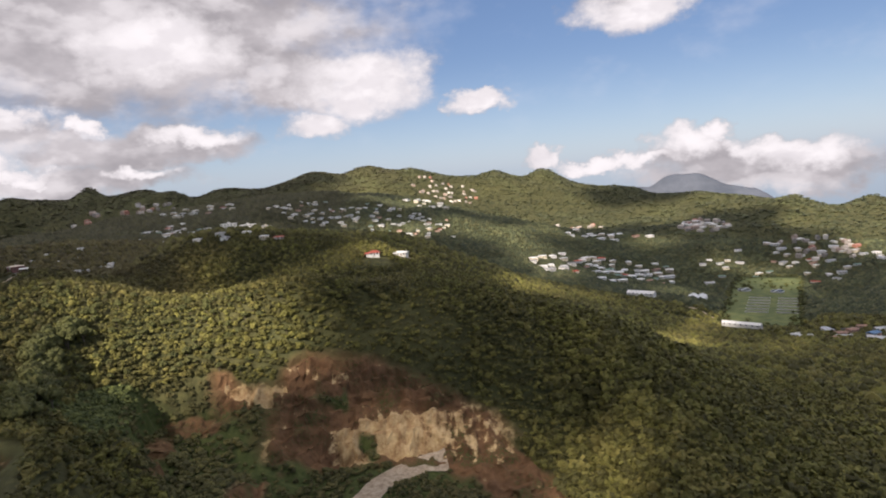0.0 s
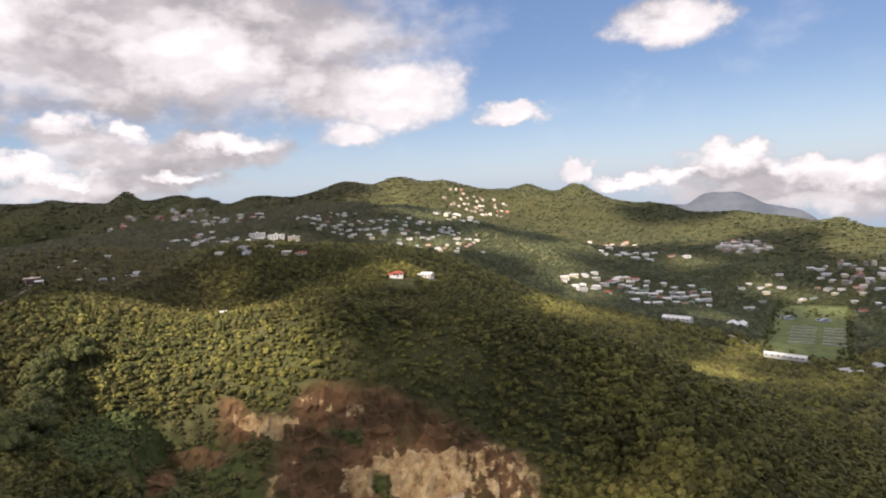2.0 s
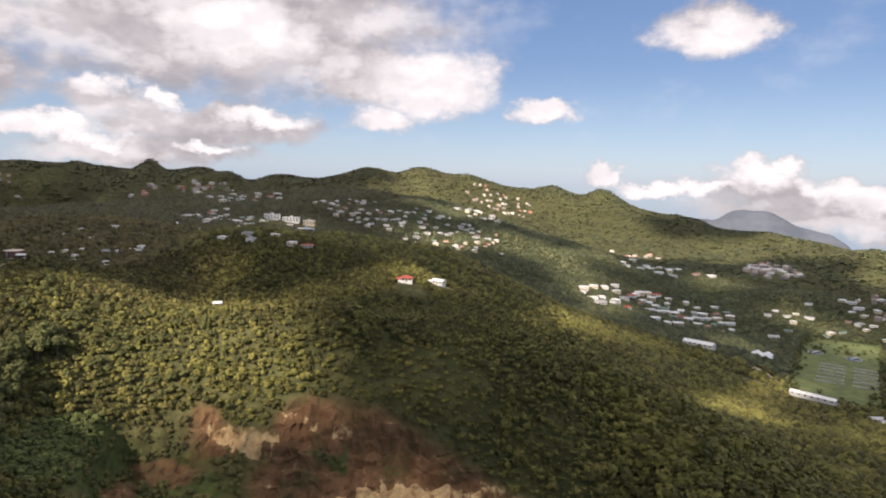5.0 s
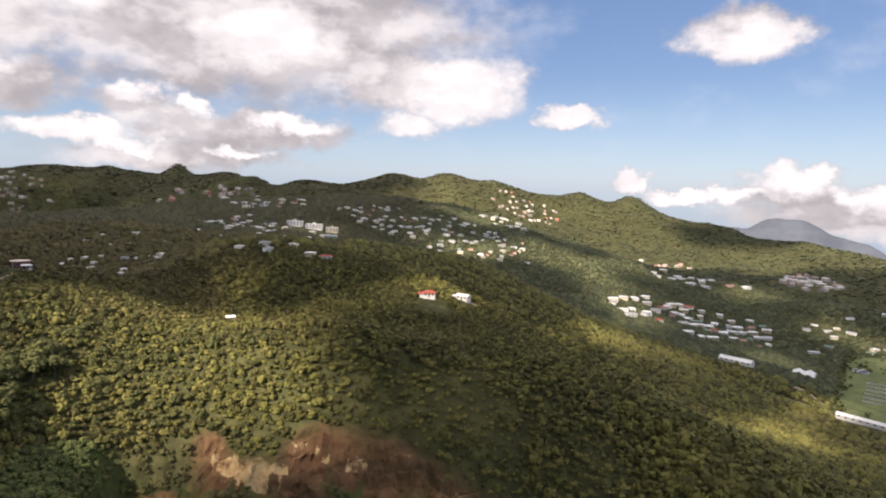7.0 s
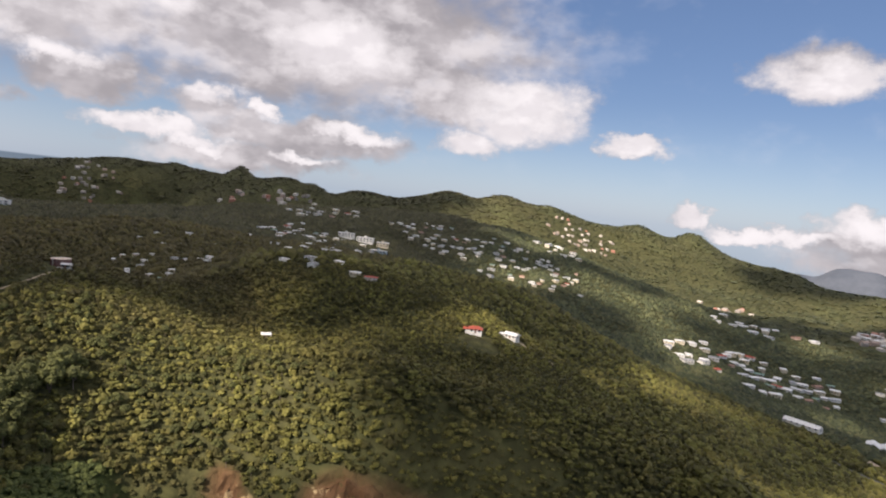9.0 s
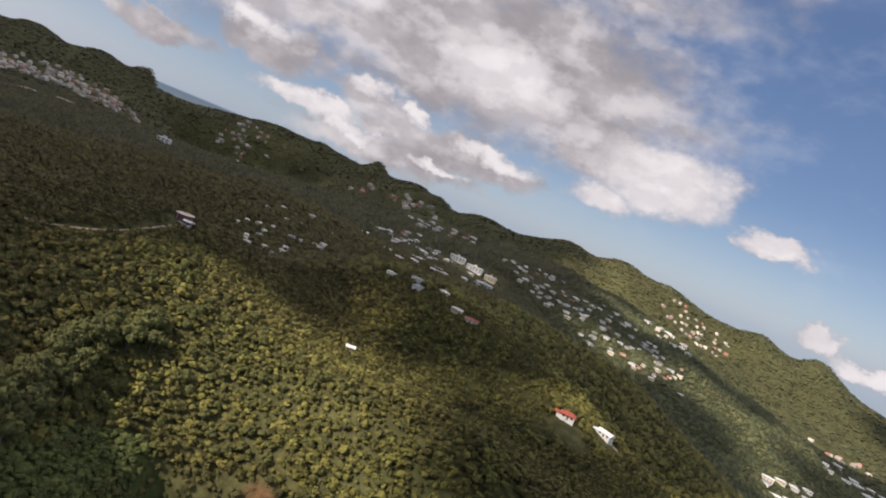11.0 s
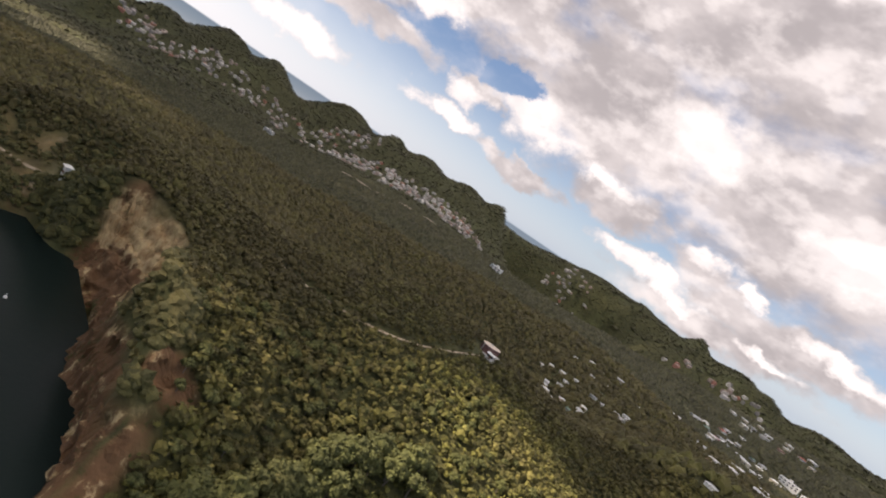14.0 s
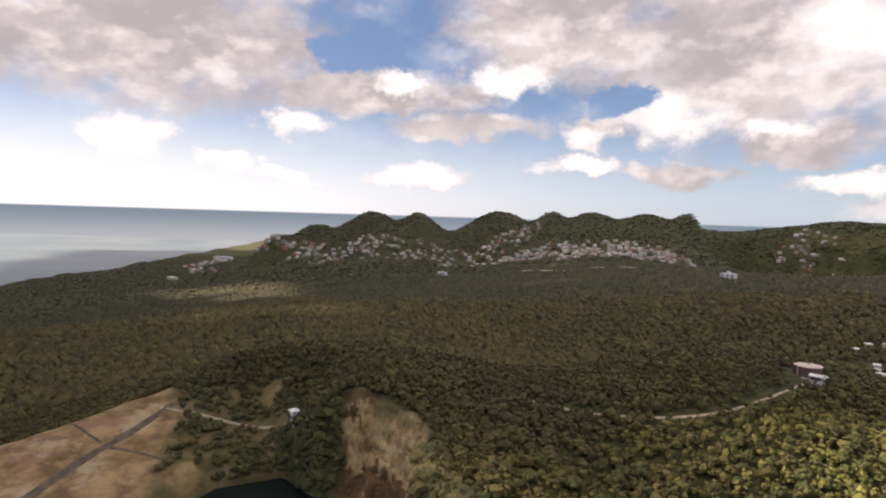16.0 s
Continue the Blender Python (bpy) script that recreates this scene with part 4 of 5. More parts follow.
village(265, 1225, 205, 90, 42, 60, 1.12, "houses of the valley village", (6, 2, 4, 2, 1, 2, 1))
village(-440, 645, 100, 55, 125, 38, 0.5, "houses on the slope behind the tank")
village(-405, 900, 180, 100, 120, 50, 0.72, "scattered houses on the middle slope")
village(-190, 512, 60, 18, 0, 6, 0.5, "scattered houses on the middle slope")
village(-205, 1235, 205, 110, 10, 92, 0.74, "houses of the upper village")
village(-530, 1170, 75, 55, 60, 14, 0.9, "houses of the upper village")
village(-110, 1480, 60, 60, 0, 12, 1.0, "houses of the upper village")
village(330, 1530, 120, 80, 20, 14, 1.2, "houses above the valley village")
village(655, 1300, 180, 130, 0, 54, 0.95, "houses of the valley village")
village(606, 1660, 18, 75, 20, 10, 1.3, "houses above the valley village")
village(405, 680, 55, 40, -20, 12, 0.9, "buildings beside the works road", (1, 4, 0, 0, 2, 2, 1))


def far_town(cx, cy, along, across, turn, count, size, label):
    """A distant town: many small gabled houses in one mesh."""
    r = radians(turn)
    verts, faces = [], []
    for _ in range(count):
        q, a = math.sqrt(rng.random()), rng.random() * math.tau
        u, v = q * along * math.cos(a), q * across * math.sin(a)
        x, y = cx + u * math.cos(r) - v * math.sin(r), cy + u * math.sin(r) + v * math.cos(r)
        z = ground_at(x, y)
        t = rng.random() * math.pi
        lx, ly, h = size * rng.uniform(5, 8), size * rng.uniform(3.5, 5), size * rng.uniform(3, 6.5)
        n = len(verts)
        for px, py, pz in ((-lx, -ly, -3), (lx, -ly, -3), (lx, ly, -3), (-lx, ly, -3), (-lx, -ly, h), (lx, -ly, h), (lx, ly, h), (-lx, ly, h), (-lx, 0, h + size * 2.2), (lx, 0, h + size * 2.2)):
            verts.append((x + px * math.cos(t) - py * math.sin(t), y + px * math.sin(t) + py * math.cos(t), z + pz))
        faces += [[n + k for k in f] for f in ((0, 1, 5, 4), (2, 3, 7, 6), (1, 2, 6, 5), (3, 0, 4, 7), (4, 5, 9, 8), (6, 7, 8, 9), (5, 6, 9, 9), (7, 4, 8, 8))]
        PLOTS.append((x, y, 15 * size))
    me = bpy.data.meshes.new("distant_houses")
    me.from_pydata(verts, [], [list(dict.fromkeys(f)) for f in faces])
    me.materials.append(far_walls)
    me.update()
    tagged(new("distant_houses", me), label, "houses", kind="stuff")


s = Stuff("far_walls", 0.6)
own = s.n.new("ShaderNodeNewGeometry").outputs["Random Per Island"]
cr = s.n.new("ShaderNodeValToRGB")
cr.color_ramp.interpolation = "CONSTANT"
for k, (pos, c) in enumerate(((0.0, (0.50, 0.44, 0.38, 1)), (0.35, (0.38, 0.28, 0.22, 1)), (0.6, (0.26, 0.23, 0.20, 1)), (0.78, (0.62, 0.57, 0.50, 1)), (0.93, (0.4, 0.16, 0.1, 1)))):
    el = cr.color_ramp.elements[k] if k < 2 else cr.color_ramp.elements.new(pos)
    el.position, el.color = pos, c
s.l.new(own, cr.inputs[0])
s.colour(s.mix(s.calc("MULTIPLY", s.noise(3, 4), 0.3), cr.outputs[0], (0.3, 0.27, 0.24, 1)))
far_walls = s.m
far_town(-1590, 955, 275, 115, 52, 280, 0.85, "dense distant town of pale houses below the hills")
far_town(-1850, 1945, 190, 100, 130, 60, 1.0, "scattered pale houses under the western ridge")
far_town(-2050, 480, 260, 120, 70, 110, 0.95, "pale coastal houses under the headland")
far_town(-1930, 800, 240, 90, 120, 60, 0.95, "pale houses at the foot of the hills")
far_town(-2480, -130, 120, 50, 20, 12, 1.3, "low buildings near the shore")
far_town(-2290, 200, 170, 80, 45, 42, 1.3, "pale houses on the slope above the shore")
far_town(-2920, -150, 260, 45, 165, 34, 1.3, "pale houses and hotels strung along the shore")
far_town(-1060, 2005, 110, 60, 0, 26, 1.3, "crowded pinkish houses on a far spur")
far_town(-1260, 1950, 60, 40, 0, 8, 1.3, "few pale houses on a far slope")
far_town(-90, 2280, 150, 110, 60, 40, 0.9, "houses on the high saddle")
far_town(610, 1640, 50, 90, 20, 22, 1.2, "few pale houses on a far slope")

far_town(745, 1350, 60, 100, 20, 22, 1.1, "few pale houses across the valley")
far_town(340, 1990, 80, 60, 20, 10, 1.2, "few pale houses on a far slope")

# ---- trees ----
nrng = np.random.default_rng(11)


def ball(level):
    bm = bmesh.new()
    bmesh.ops.create_icosphere(bm, subdivisions=level, radius=1.0)
    v = np.array([q.co[:] for q in bm.verts])
    f = np.array([[w.index for w in q.verts] for q in bm.faces])
    bm.free()
    return v, f


def crowns(level, count, seed):
    """Crown shapes: lumpy, open underneath, about one metre in radius."""
    v, f = ball(level)
    out = []
    for k in range(count):
        d = []
        for p in v:
            q = Vector(p)
            lump = noise.noise(q * 1.7 + Vector((k * 7.3, seed, 2))) * 0.55 + noise.noise(q * 3.6 + Vector((seed, k * 5.1, 9))) * 0.38
            d.append(1 + lump)
        w = v * np.array(d)[:, None] * np.array([1, 1, 0.95])
        keep = (w[f].mean(1)[:, 2] > -0.35)
        g = f[keep]
        ids, g = np.unique(g, return_inverse=True)
        out.append((w[ids], g.reshape(-1, 3)))
    return out


def leafy(count, leaves, size, seed):
    """Crown shapes for the mass of trees: a rough core with leaf clumps standing off it."""
    r = random.Random(seed)
    v, f = ball(1)
    out = []
    for k in range(count):
        w = v * np.array([[r.uniform(0.6, 1.05)] for _ in v]) * 0.85
        keep = w[f].mean(1)[:, 2] > -0.3
        verts, faces = [tuple(q) for q in w], [list(q) for q in f[keep]]
        tall = r.uniform(0.8, 1.2)
        for _ in range(leaves):
            d = Vector((r.gauss(0, 1), r.gauss(0, 1), r.gauss(0.45, 0.8))).normalized()
            if d.z < -0.25:
                continue
            lump = 1 + 0.45 * noise.noise(d * 1.9 + Vector((k * 3.7, seed, 1)))
            at = Vector((d.x, d.y, d.z * tall)) * lump * r.uniform(0.72, 1.08)
            u = d.orthogonal().normalized()
            u.rotate(Matrix.Rotation(r.random() * math.tau, 3, d))
            q = d.cross(u)
            u, q = (u + d * r.uniform(-0.7, 0.5)) * size * r.uniform(0.7, 1.2), (q + d * r.uniform(-0.7, 0.5)) * size * r.uniform(0.6, 1.0)
            n = len(verts)
            verts += [tuple(at - u), tuple(at + q), tuple(at + u), tuple(at - q)]
            faces += [[n, n + 1, n + 2], [n, n + 2, n + 3]]
        out.append((np.array(verts), np.array(faces)))
    return out


def free_of(x, y):
    """Where forest may stand."""
    ok = (inside(x, y, PIT) < -3 + 3 * waves(x, y, 9, 51)) & (inside(x, y, POND) < -13) & (inside(x, y, PLANT) < -2)
    bare, dry, grass, _ = covers(x, y)
    ok &= (bare < 0.35) & (dry < 0.4) & ((grass < 0.5) | (nrng.random(x.shape) < 0.06))
    for p, width in ROADS:
        for a in p[::2]:
            ok &= np.hypot(x - a[0], y - a[1]) > width / 2 + 2.3
    for a, b, r in PLOTS:
        ok &= np.hypot(x - a, y - b) > r
    return ok


def scatter(r0, r1, yaw0, yaw1, gap):
    n = int(2 * r1 / gap)
    i, j = np.meshgrid(np.arange(n), np.arange(n))
    x = MX - r1 + (i + 0.5 * (j % 2) + nrng.uniform(-0.38, 0.38, i.shape)) * gap
    y = MY - r1 + (j + nrng.uniform(-0.38, 0.38, i.shape)) * gap
    x, y = x.ravel(), y.ravel()
    r, yaw = np.hypot(x - MX, y - MY), np.degrees(np.arctan2(MX - x, y - MY))
    k = (r >= r0) & (r < r1) & (yaw > yaw0) & (yaw < yaw1)
    x, y = x[k], y[k]
    k = free_of(x, y)
    return x[k], y[k]


def forest(name, label, x, y, size, shapes, material, sink=0.35, spread=0.3):
    z = land(x, y)
    pick = nrng.integers(0, len(shapes), len(x))
    verts, faces, tones, base = [], [], [], 0
    stand = 0.72 + 0.75 * step(10, 70, x) * step(520, 380, y) + 0.4 * (waves(x, y, 55, 61) * 0.5 + 0.5) + 0.3 * (waves(x, y, 14, 62) > 0.35) + 0.35 * (nrng.random(len(x)) < 0.05)
    for k, (v, f) in enumerate(shapes):
        m = np.where(pick == k)[0]
        if not len(m):
            continue
        a = nrng.uniform(0, math.tau, len(m))
        s = size * stand[m] * np.clip(nrng.lognormal(0, spread, len(m)), 0.55, 1.7)
        s3 = np.stack([s, s, s * nrng.uniform(0.6, 1.05, len(m))], 1)
        w = v[None] * s3[:, None]
        c, d = np.cos(a)[:, None], np.sin(a)[:, None]
        w = np.stack([w[..., 0] * c - w[..., 1] * d, w[..., 0] * d + w[..., 1] * c, w[..., 2]], -1)
        w += np.stack([x[m], y[m], z[m] + s3[:, 2] * sink + 1.2], 1)[:, None]
        verts.append(w.reshape(-1, 3))
        faces.append((f[None] + (np.arange(len(m)) * len(v))[:, None, None] + base).reshape(-1, 3))
        base += len(m) * len(v)
        tones.append(np.repeat(nrng.random(len(m)), len(v)))
    me = mesh_from(name, np.concatenate(verts), np.concatenate(faces), material)
    me.attributes.new("tone", "FLOAT", "POINT").data.foreach_set("value", np.concatenate(tones).astype(np.float32))
    tagged(new(name, me), label, "forest", kind="stuff")


plain = crowns(2, 12, 3)


def leafy_tree(seed, tall, wide):
    """A broad tree: tapered trunk, limbs, and a crown of leaf clumps on several boughs."""
    r = random.Random(seed)
    ob = new("tree")
    bm = bmesh.new()
    limbs = [(Vector((0, 0, -1)), Vector((0.2, 0.1, tall * 0.5)), 0.28, 0.18)]
    boughs = []
    for k in range(6):
        a = k * 1.047 + r.uniform(-0.3, 0.3)
        tip = Vector((math.cos(a) * wide * 0.55, math.sin(a) * wide * 0.55, tall * r.uniform(0.6, 0.85)))
        limbs.append((Vector((0.1, 0.05, tall * r.uniform(0.3, 0.48))), tip, 0.13, 0.05))
        boughs.append((tip, wide * r.uniform(0.36, 0.5)))
    boughs.append((Vector((0, 0, tall * 0.92)), wide * 0.48))
    for a, b, r0, r1 in limbs:
        turn = (b - a).to_track_quat("Z", "Y").to_matrix().to_4x4()
        bmesh.ops.create_cone(bm, segments=6, radius1=r0, radius2=r1, depth=(b - a).length, matrix=Matrix.Translation((a + b) / 2) @ turn)
    part("trunk", bm, bark, ob)
    verts, faces, tones = [], [], []
    for c, size in boughs:
        p = plain[r.randrange(len(plain))]
        faces += [[q + len(verts) for q in t] for t in p[1]]
        verts += [tuple(c + Vector(q) * size * 0.82) for q in p[0]]
        for _ in range(46):
            d = Vector((r.gauss(0, 1), r.gauss(0, 1), r.gauss(0.35, 0.9))).normalized()
            at = c + d * size * r.uniform(0.75, 1.12)
            u = d.orthogonal().normalized()
            u.rotate(Matrix.Rotation(r.random() * math.tau, 3, d))
            w = d.cross(u)
            u, w = (u + d * r.uniform(-0.6, 0.6)) * 0.42, (w + d * r.uniform(-0.6, 0.6)) * 0.34
            n = len(verts)
            verts += [tuple(at - u), tuple(at + w), tuple(at + u + d * 0.12), tuple(at - w)]
            faces += [[n, n + 1, n + 2], [n, n + 2, n + 3]]
        tones += [0.25 + 0.5 * r.random()] * (len(verts) - len(tones))
    me = mesh_from("crown", np.array(verts), np.array(faces), broadleaf)
    me.attributes.new("tone", "FLOAT", "POINT").data.foreach_set("value", np.array(tones, np.float32))
    crown = new("crown", me)
    crown.parent = ob
    return ob


tree_spots = []
LINE = [(-170, 208), (-178, 218), (-184, 234), (-192, 247), (-200, 258), (-208, 272), (-211, 290), (-207, 302)]
for k in range(64):
    q = k / 64 * (len(LINE) - 1.001)
    (ax, ay), (bx, by) = LINE[int(q)], LINE[int(q) + 1]
    q -= int(q)
    tree_spots.append((ax + (bx - ax) * q + rng.uniform(-6, 5), ay + (by - ay) * q + rng.uniform(-3, 3), rng.uniform(0.95, 1.35)))
while len(tree_spots) < 290:
    px, py = rng.uniform(-250, -95), rng.uniform(200, 350)
    if float(inside(np.array([px]), np.array([py]), PIT)[0]) > -6 or float(inside(np.array([px]), np.array([py]), POND)[0]) > -16 or math.hypot((px + 172) / 18, (py - 260) / 36) < 1:
        continue
    if all(math.hypot(px - a, py - b) > 3.4 for a, b, _ in tree_spots):
        tree_spots.append((px, py, rng.uniform(0.36, 0.62)))
firsts = []
for k, (px, py, big) in enumerate(tree_spots):
    m = pose(px, py, ground_at(px, py), 0, 0, rng.uniform(0, 360)) @ Matrix.Diagonal((big, big, big * rng.uniform(0.85, 1.1), 1))
    if k < 6:
        firsts.append(leafy_tree(k, 6.2 + 0.4 * k, 3.4 + 0.2 * k))
        firsts[-1].matrix_basis = m
        tagged(firsts[-1], "broad crowned green tree at the forest edge", "tree", "trees between the quarries")
    else:
        copy_thing(firsts[rng.randrange(6)], m)
    PLOTS.append((px, py, 0.9 * big))


def tufts(count, sides, rings, seed):
    """Small rough domes, for the canopy farther off."""
    r = random.Random(seed)
    out = []
    for _ in range(count):
        verts, faces = [], []
        for k in range(rings):
            for q in range(sides):
                a = (q + 0.5 * k + r.uniform(-0.25, 0.25)) * math.tau / sides
                d = (1.0, 0.72)[k] * r.uniform(0.75, 1.2)
                verts.append((d * math.cos(a), d * math.sin(a), (-0.3, 0.45)[k] + r.uniform(-0.2, 0.2)))
        verts.append((r.uniform(-0.2, 0.2), r.uniform(-0.2, 0.2), (0.75, 0.95)[rings - 1] + r.uniform(-0.15, 0.2)))
        top = (rings - 1) * sides
        for q in range(sides):
            n = (q + 1) % sides
            faces.append((top + q, top + n, len(verts) - 1))
            if rings > 1:
                faces += [(q, n, sides + q), (n, sides + n, sides + q)]
        out.append((np.array(verts), np.array(faces)))
    return out


for yaw0, yaw1, r0, r1 in ((-180, 180, 0, 48), (-180, -85, 48, 215), (140, 180, 48, 215), (-180, -60, 215, 420), (126, 180, 215, 420)):
    x, y = scatter(r0, r1, yaw0, yaw1, 3.4)
    forest("forest", "olive green tropical forest under the flight", x, y, 2.1, tufts(8, 6, 1, 12), canopy, spread=0.4)
x, y = scatter(48, 215, -85, 140, 2.6)
forest("forest", "dense olive green tropical forest on the near slopes", x, y, 1.6, leafy(16, 34, 0.26, 5), canopy, spread=0.36)
x, y = scatter(215, 420, -60, 126, 2.5)
forest("forest", "dense olive green tropical forest on the hillsides", x, y, 1.5, leafy(14, 10, 0.34, 6), canopy, spread=0.36)
ICOS = []
bm = bmesh.new()
bmesh.ops.create_icosphere(bm, subdivisions=1, radius=1.0)
iv, jf = np.array([q.co[:] for q in bm.verts]), np.array([[w.index for w in q.verts] for q in bm.faces])
bm.free()
for k in range(12):
    w = iv * nrng.uniform(0.6, 1.4, (len(iv), 1))
    ICOS.append((w, jf[w[jf].mean(1)[:, 2] > -0.3]))
x, y = scatter(420, 800, -48, 124, 4.2)
forest("forest", "dense tropical forest on the farther hills", x, y, 2.5, tufts(14, 6, 2, 7), canopy, 0.25, 0.38)
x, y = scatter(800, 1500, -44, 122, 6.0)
forest("forest", "tropical forest on the distant slopes", x, y, 3.5, [(v * np.array([1, 1, 0.8]), f) for v, f in tufts(14, 6, 1, 8)], hazed_canopy, 0.1, 0.4)
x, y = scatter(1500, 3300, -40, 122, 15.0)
forest("forest", "tropical forest on the far ridges", x, y, 5.0, [(v * np.array([1.25, 1.25, 0.45]), f[::2]) for v, f in ICOS], hazed_canopy, -0.1)
# brush on the pit floor, the benches and the field margins
bx, by = nrng.uniform(-190, 60, 9000), nrng.uniform(195, 330, 9000)
d = inside(bx, by, PIT)
k = (d > -4) & (nrng.random(len(bx)) < 0.3 + 0.7 * (waves(bx, by, 19, 71) > 0.05)) & (covers(bx, by)[0] < 0.5)
for p, width in ROADS:
    for a in p:
        k &= np.hypot(bx - a[0], by - a[1]) > width / 2 + 0.8
forest("brush", "low green brush on the quarry floor", bx[k], by[k], 0.9, plain, shrub, 0.1, 0.4)
bx, by = nrng.uniform(-460, -270, 13000), nrng.uniform(-30, 200, 13000)
d = inside(bx, by, FIELDS)
k = (d > -10) & (covers(bx, by)[1] < 0.5) & (inside(bx, by, POND) < -10) & (nrng.random(len(bx)) < 0.42)
for p, width in ROADS:
    for a in p:
        k &= np.hypot(bx - a[0], by - a[1]) > width / 2 + 1.0
forest("brush", "low olive brush round the dry fields", bx[k], by[k], 1.0, plain, shrub, 0.1, 0.45)


bx, by = nrng.uniform(-340, -200, 9000), nrng.uniform(150, 235, 9000)
d, bz = inside(bx, by, POND), land(bx, by)
k = (d > -16) & (bz > POND_LEVEL + 1.0) & (covers(bx, by)[0] < 0.3)
forest("brush", "green creepers and brush hanging over the quarry rim", bx[k], by[k], 1.25, plain, shrub, 0.0, 0.4)
bx, by = nrng.uniform(-194, -150, 2600), nrng.uniform(220, 300, 2600)
k = (covers(bx, by)[2] > 0.5) & (inside(bx, by, PIT) < 0)
forest("brush", "tall green grass and young brush in the clearing", bx[k], by[k], 0.75, plain, thicket, 0.0, 0.45)
# hedges and trees of the treatment works
hx, hy = [], []
ring = PLANT + PLANT[:1]
for (ax, ay), (cx, cy) in zip(ring, ring[1:]):
    n = int(math.hypot(cx - ax, cy - ay) / 3.5)
    for q in range(n):
        if rng.random() < 0.75:
            hx.append(ax + (cx - ax) * q / n + rng.gauss(0, 2.5)), hy.append(ay + (cy - ay) * q / n + rng.gauss(0, 2.5))
for _ in range(140):
    u, w = rng.random(), rng.random()
    q = (1 - u) * ((1 - w) * gxy[0] + w * gxy[1]) + u * ((1 - w) * gxy[3] + w * gxy[2])
    if u < 0.12 or w < 0.16 or w > 0.86 or u > 0.62:
        hx.append(q[0]), hy.append(q[1])
forest("hedge", "dark hedges and trees round the settling beds", np.array(hx), np.array(hy), 2.4, leafy(8, 20, 0.4, 9), broadleaf, 0.3)


def buoy(x, y):
    ob = new("buoy")
    bm = bmesh.new()
    bmesh.ops.create_uvsphere(bm, u_segments=16, v_segments=10, radius=0.55)
    part("float", bm, plastic, ob, "white plastic float")
    bm = bmesh.new()
    bmesh.ops.create_cone(bm, cap_ends=True, segments=10, radius1=0.1, radius2=0.06, depth=0.9, matrix=Matrix.Translation((0, 0, 0.8)))
    part("mast", bm, plastic, ob)
    ob.matrix_basis = pose(x, y, POND_LEVEL + 0.15)
    tagged(ob, "small white buoy floating on the dark pond", "buoy")


buoy(-262, 178)

# ---- unseen clouds overhead, added to shade the slopes ----
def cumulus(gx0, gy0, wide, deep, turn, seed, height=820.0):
    """An unseen cloud, placed so that its shade falls round (gx0, gy0)."""
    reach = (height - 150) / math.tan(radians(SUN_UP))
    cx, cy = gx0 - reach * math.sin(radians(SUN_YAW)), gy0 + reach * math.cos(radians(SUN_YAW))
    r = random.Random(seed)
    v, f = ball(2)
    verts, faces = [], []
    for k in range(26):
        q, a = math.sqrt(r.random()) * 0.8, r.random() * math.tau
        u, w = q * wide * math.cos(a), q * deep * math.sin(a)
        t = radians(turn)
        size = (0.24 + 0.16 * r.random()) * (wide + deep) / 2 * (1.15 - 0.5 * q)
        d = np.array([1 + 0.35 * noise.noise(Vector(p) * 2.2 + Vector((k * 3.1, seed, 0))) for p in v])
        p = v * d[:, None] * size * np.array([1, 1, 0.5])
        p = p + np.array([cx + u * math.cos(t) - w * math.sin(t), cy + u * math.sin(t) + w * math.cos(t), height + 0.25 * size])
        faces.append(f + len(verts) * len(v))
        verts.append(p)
    tagged(new("cloud", mesh_from("cloud", np.concatenate(verts), np.concatenate(faces), vapour, True)), "unseen grey white cumulus added to shade the hills", "cloud", "cumulus clouds", kind="stuff")


# an unseen broken bank added over the hills: holes left over ground to be sunlit
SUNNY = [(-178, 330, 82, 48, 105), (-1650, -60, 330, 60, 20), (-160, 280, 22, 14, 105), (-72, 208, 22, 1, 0)]


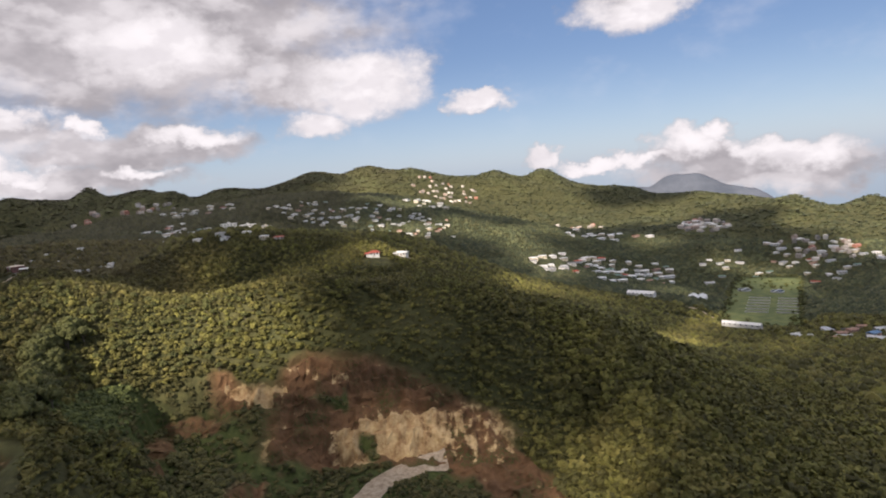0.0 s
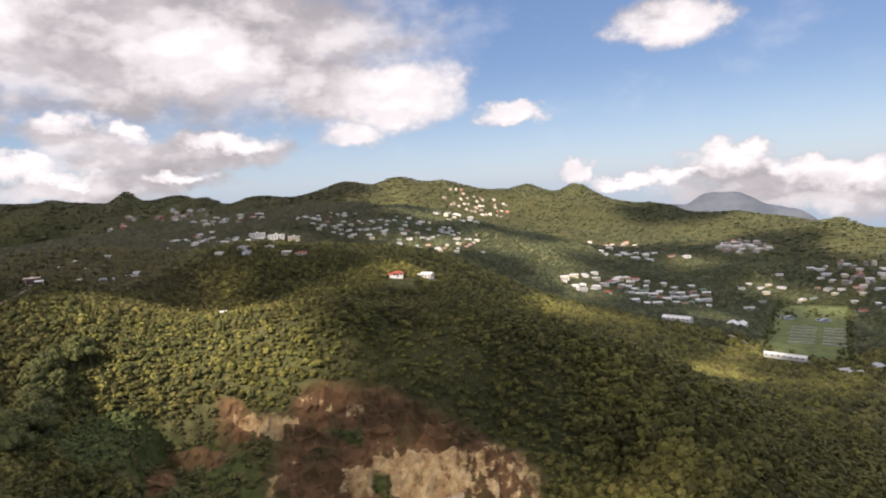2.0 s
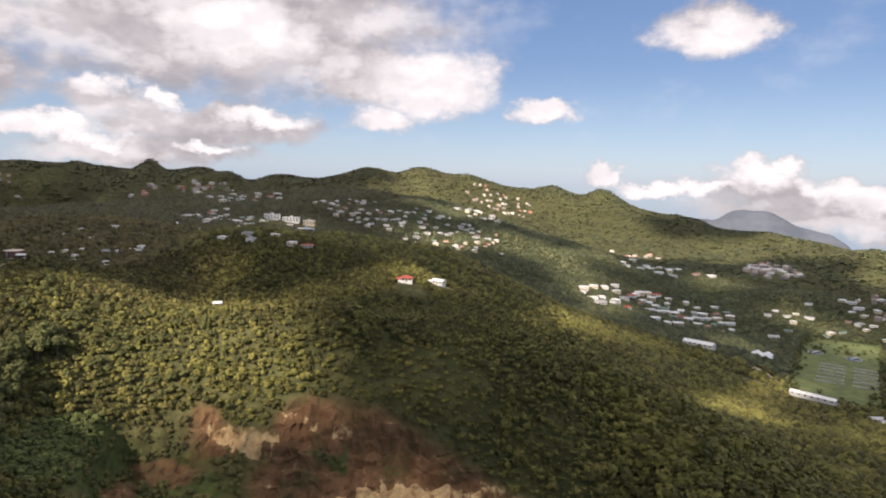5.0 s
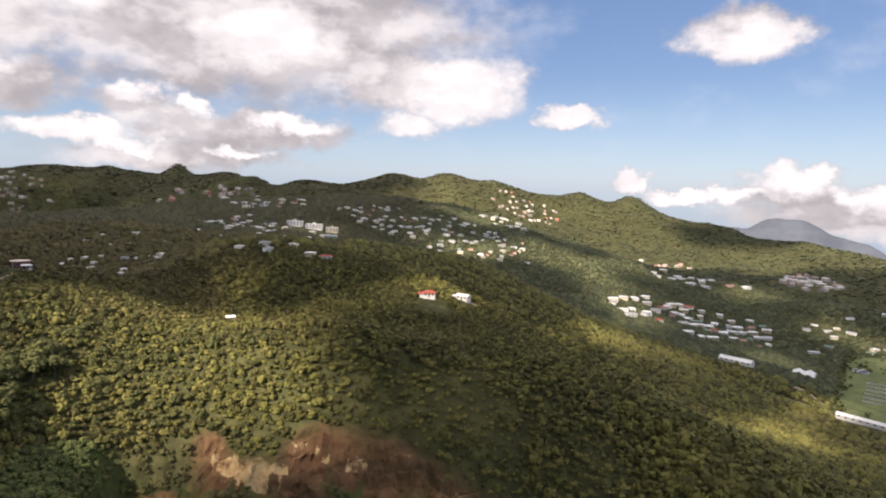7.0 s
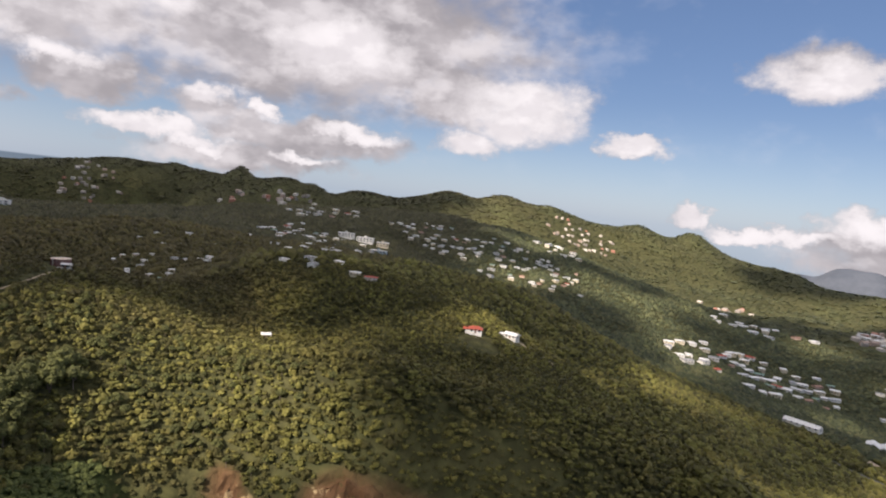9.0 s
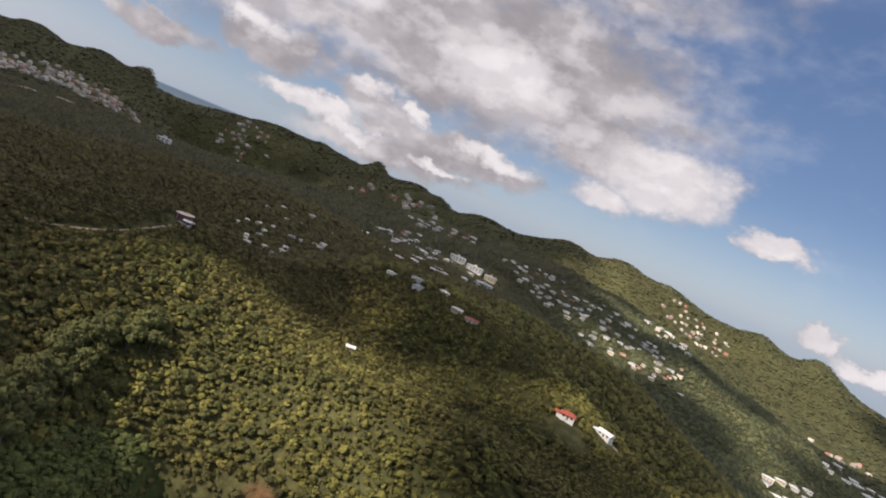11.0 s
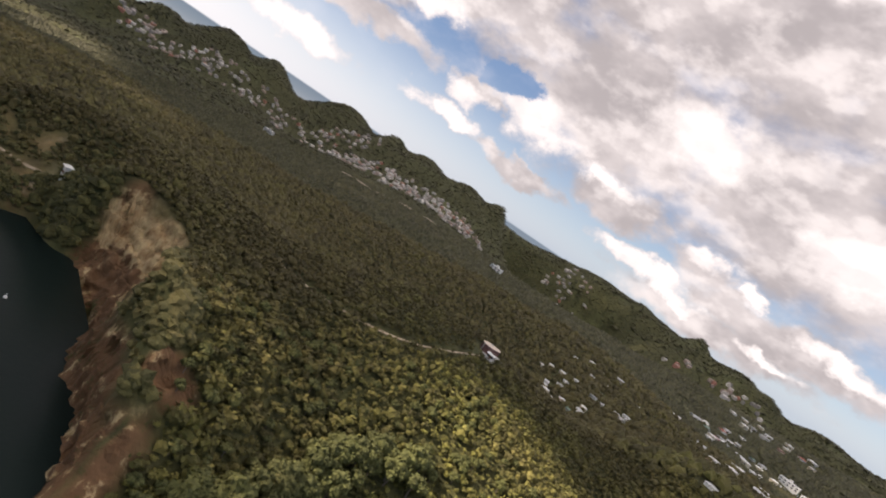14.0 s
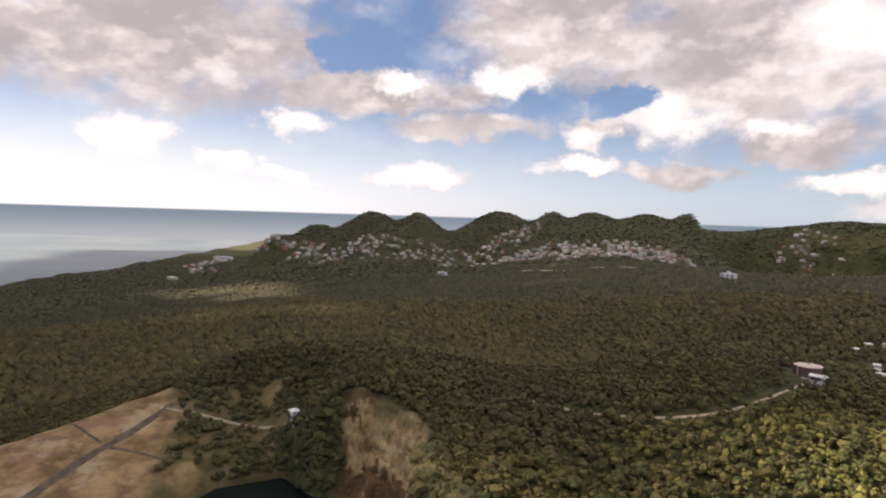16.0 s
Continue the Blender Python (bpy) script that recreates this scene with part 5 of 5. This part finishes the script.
def shade_bank(x0, x1, y0, y1, gap, height, seed, open_west=0.0, open_east=0.4, open_far=0.0):
    r = random.Random(seed)
    reach = (height - 170) / math.tan(radians(SUN_UP))
    v, f = ball(1)
    verts, faces = [], []
    for i in range(int((x1 - x0) / gap)):
        for j in range(int((y1 - y0) / gap)):
            px, py = x0 + (i + 0.5 * (j % 2) + r.uniform(-0.3, 0.3)) * gap, y0 + (j + r.uniform(-0.3, 0.3)) * gap
            size = gap * r.uniform(0.85, 1.25)
            shut = True
            for cx, cy, a, c, t in SUNNY:
                dx, dy = px - cx, py - cy
                u, w = dx * math.cos(radians(t)) + dy * math.sin(radians(t)), dy * math.cos(radians(t)) - dx * math.sin(radians(t))
                shut &= (u / (a + size * 0.8)) ** 2 + (w / (c + size * 0.8)) ** 2 > 1
            if not shut or r.random() < (open_far if px < -250 else open_east if py > 440 else 0.5 * open_east if px > 20 else open_west):
                continue
            d = np.array([1 + 0.35 * noise.noise(Vector(p) * 2.2 + Vector((i * 3.1, j * 1.7, seed))) for p in v])
            p = v * d[:, None] * size * np.array([1, 1, 0.5])
            p = p + np.array([px - reach * math.sin(radians(SUN_YAW)), py + reach * math.cos(radians(SUN_YAW)), height + r.uniform(-8, 14)])
            faces.append(f + len(verts) * len(v))
            verts.append(p)
    tagged(new("cloud", mesh_from("cloud", np.concatenate(verts), np.concatenate(faces), vapour, True)), "unseen grey broken cloud bank added to shade the hills", "cloud", "cumulus clouds", kind="stuff")


shade_bank(-640, 260, -60, 770, 36, 820.0, 21, 0.24, 0.56, 0.0)
shade_bank(260, 800, 180, 790, 60, 1000.0, 27, 0.12, 0.14)
shade_bank(-1700, -640, -500, 770, 85, 1300.0, 23, 0.05, 0.05, 0.05)
shade_bank(-1500, -330, 690, 2000, 85, 1300.0, 22, 0.3, 0.42, 0.38)
shade_bank(-330, 700, 780, 1750, 85, 1300.0, 25, 0.5, 0.55)
shade_bank(-2450, -450, 1980, 2800, 120, 2000.0, 26, 0.2, 0.25, 0.25)
shade_bank(-3900, -1500, -1000, 2000, 150, 2700.0, 24, 0.05, 0.08, 0.06)
cumulus(800, 2350, 420, 330, 0, 14, 2000.0)
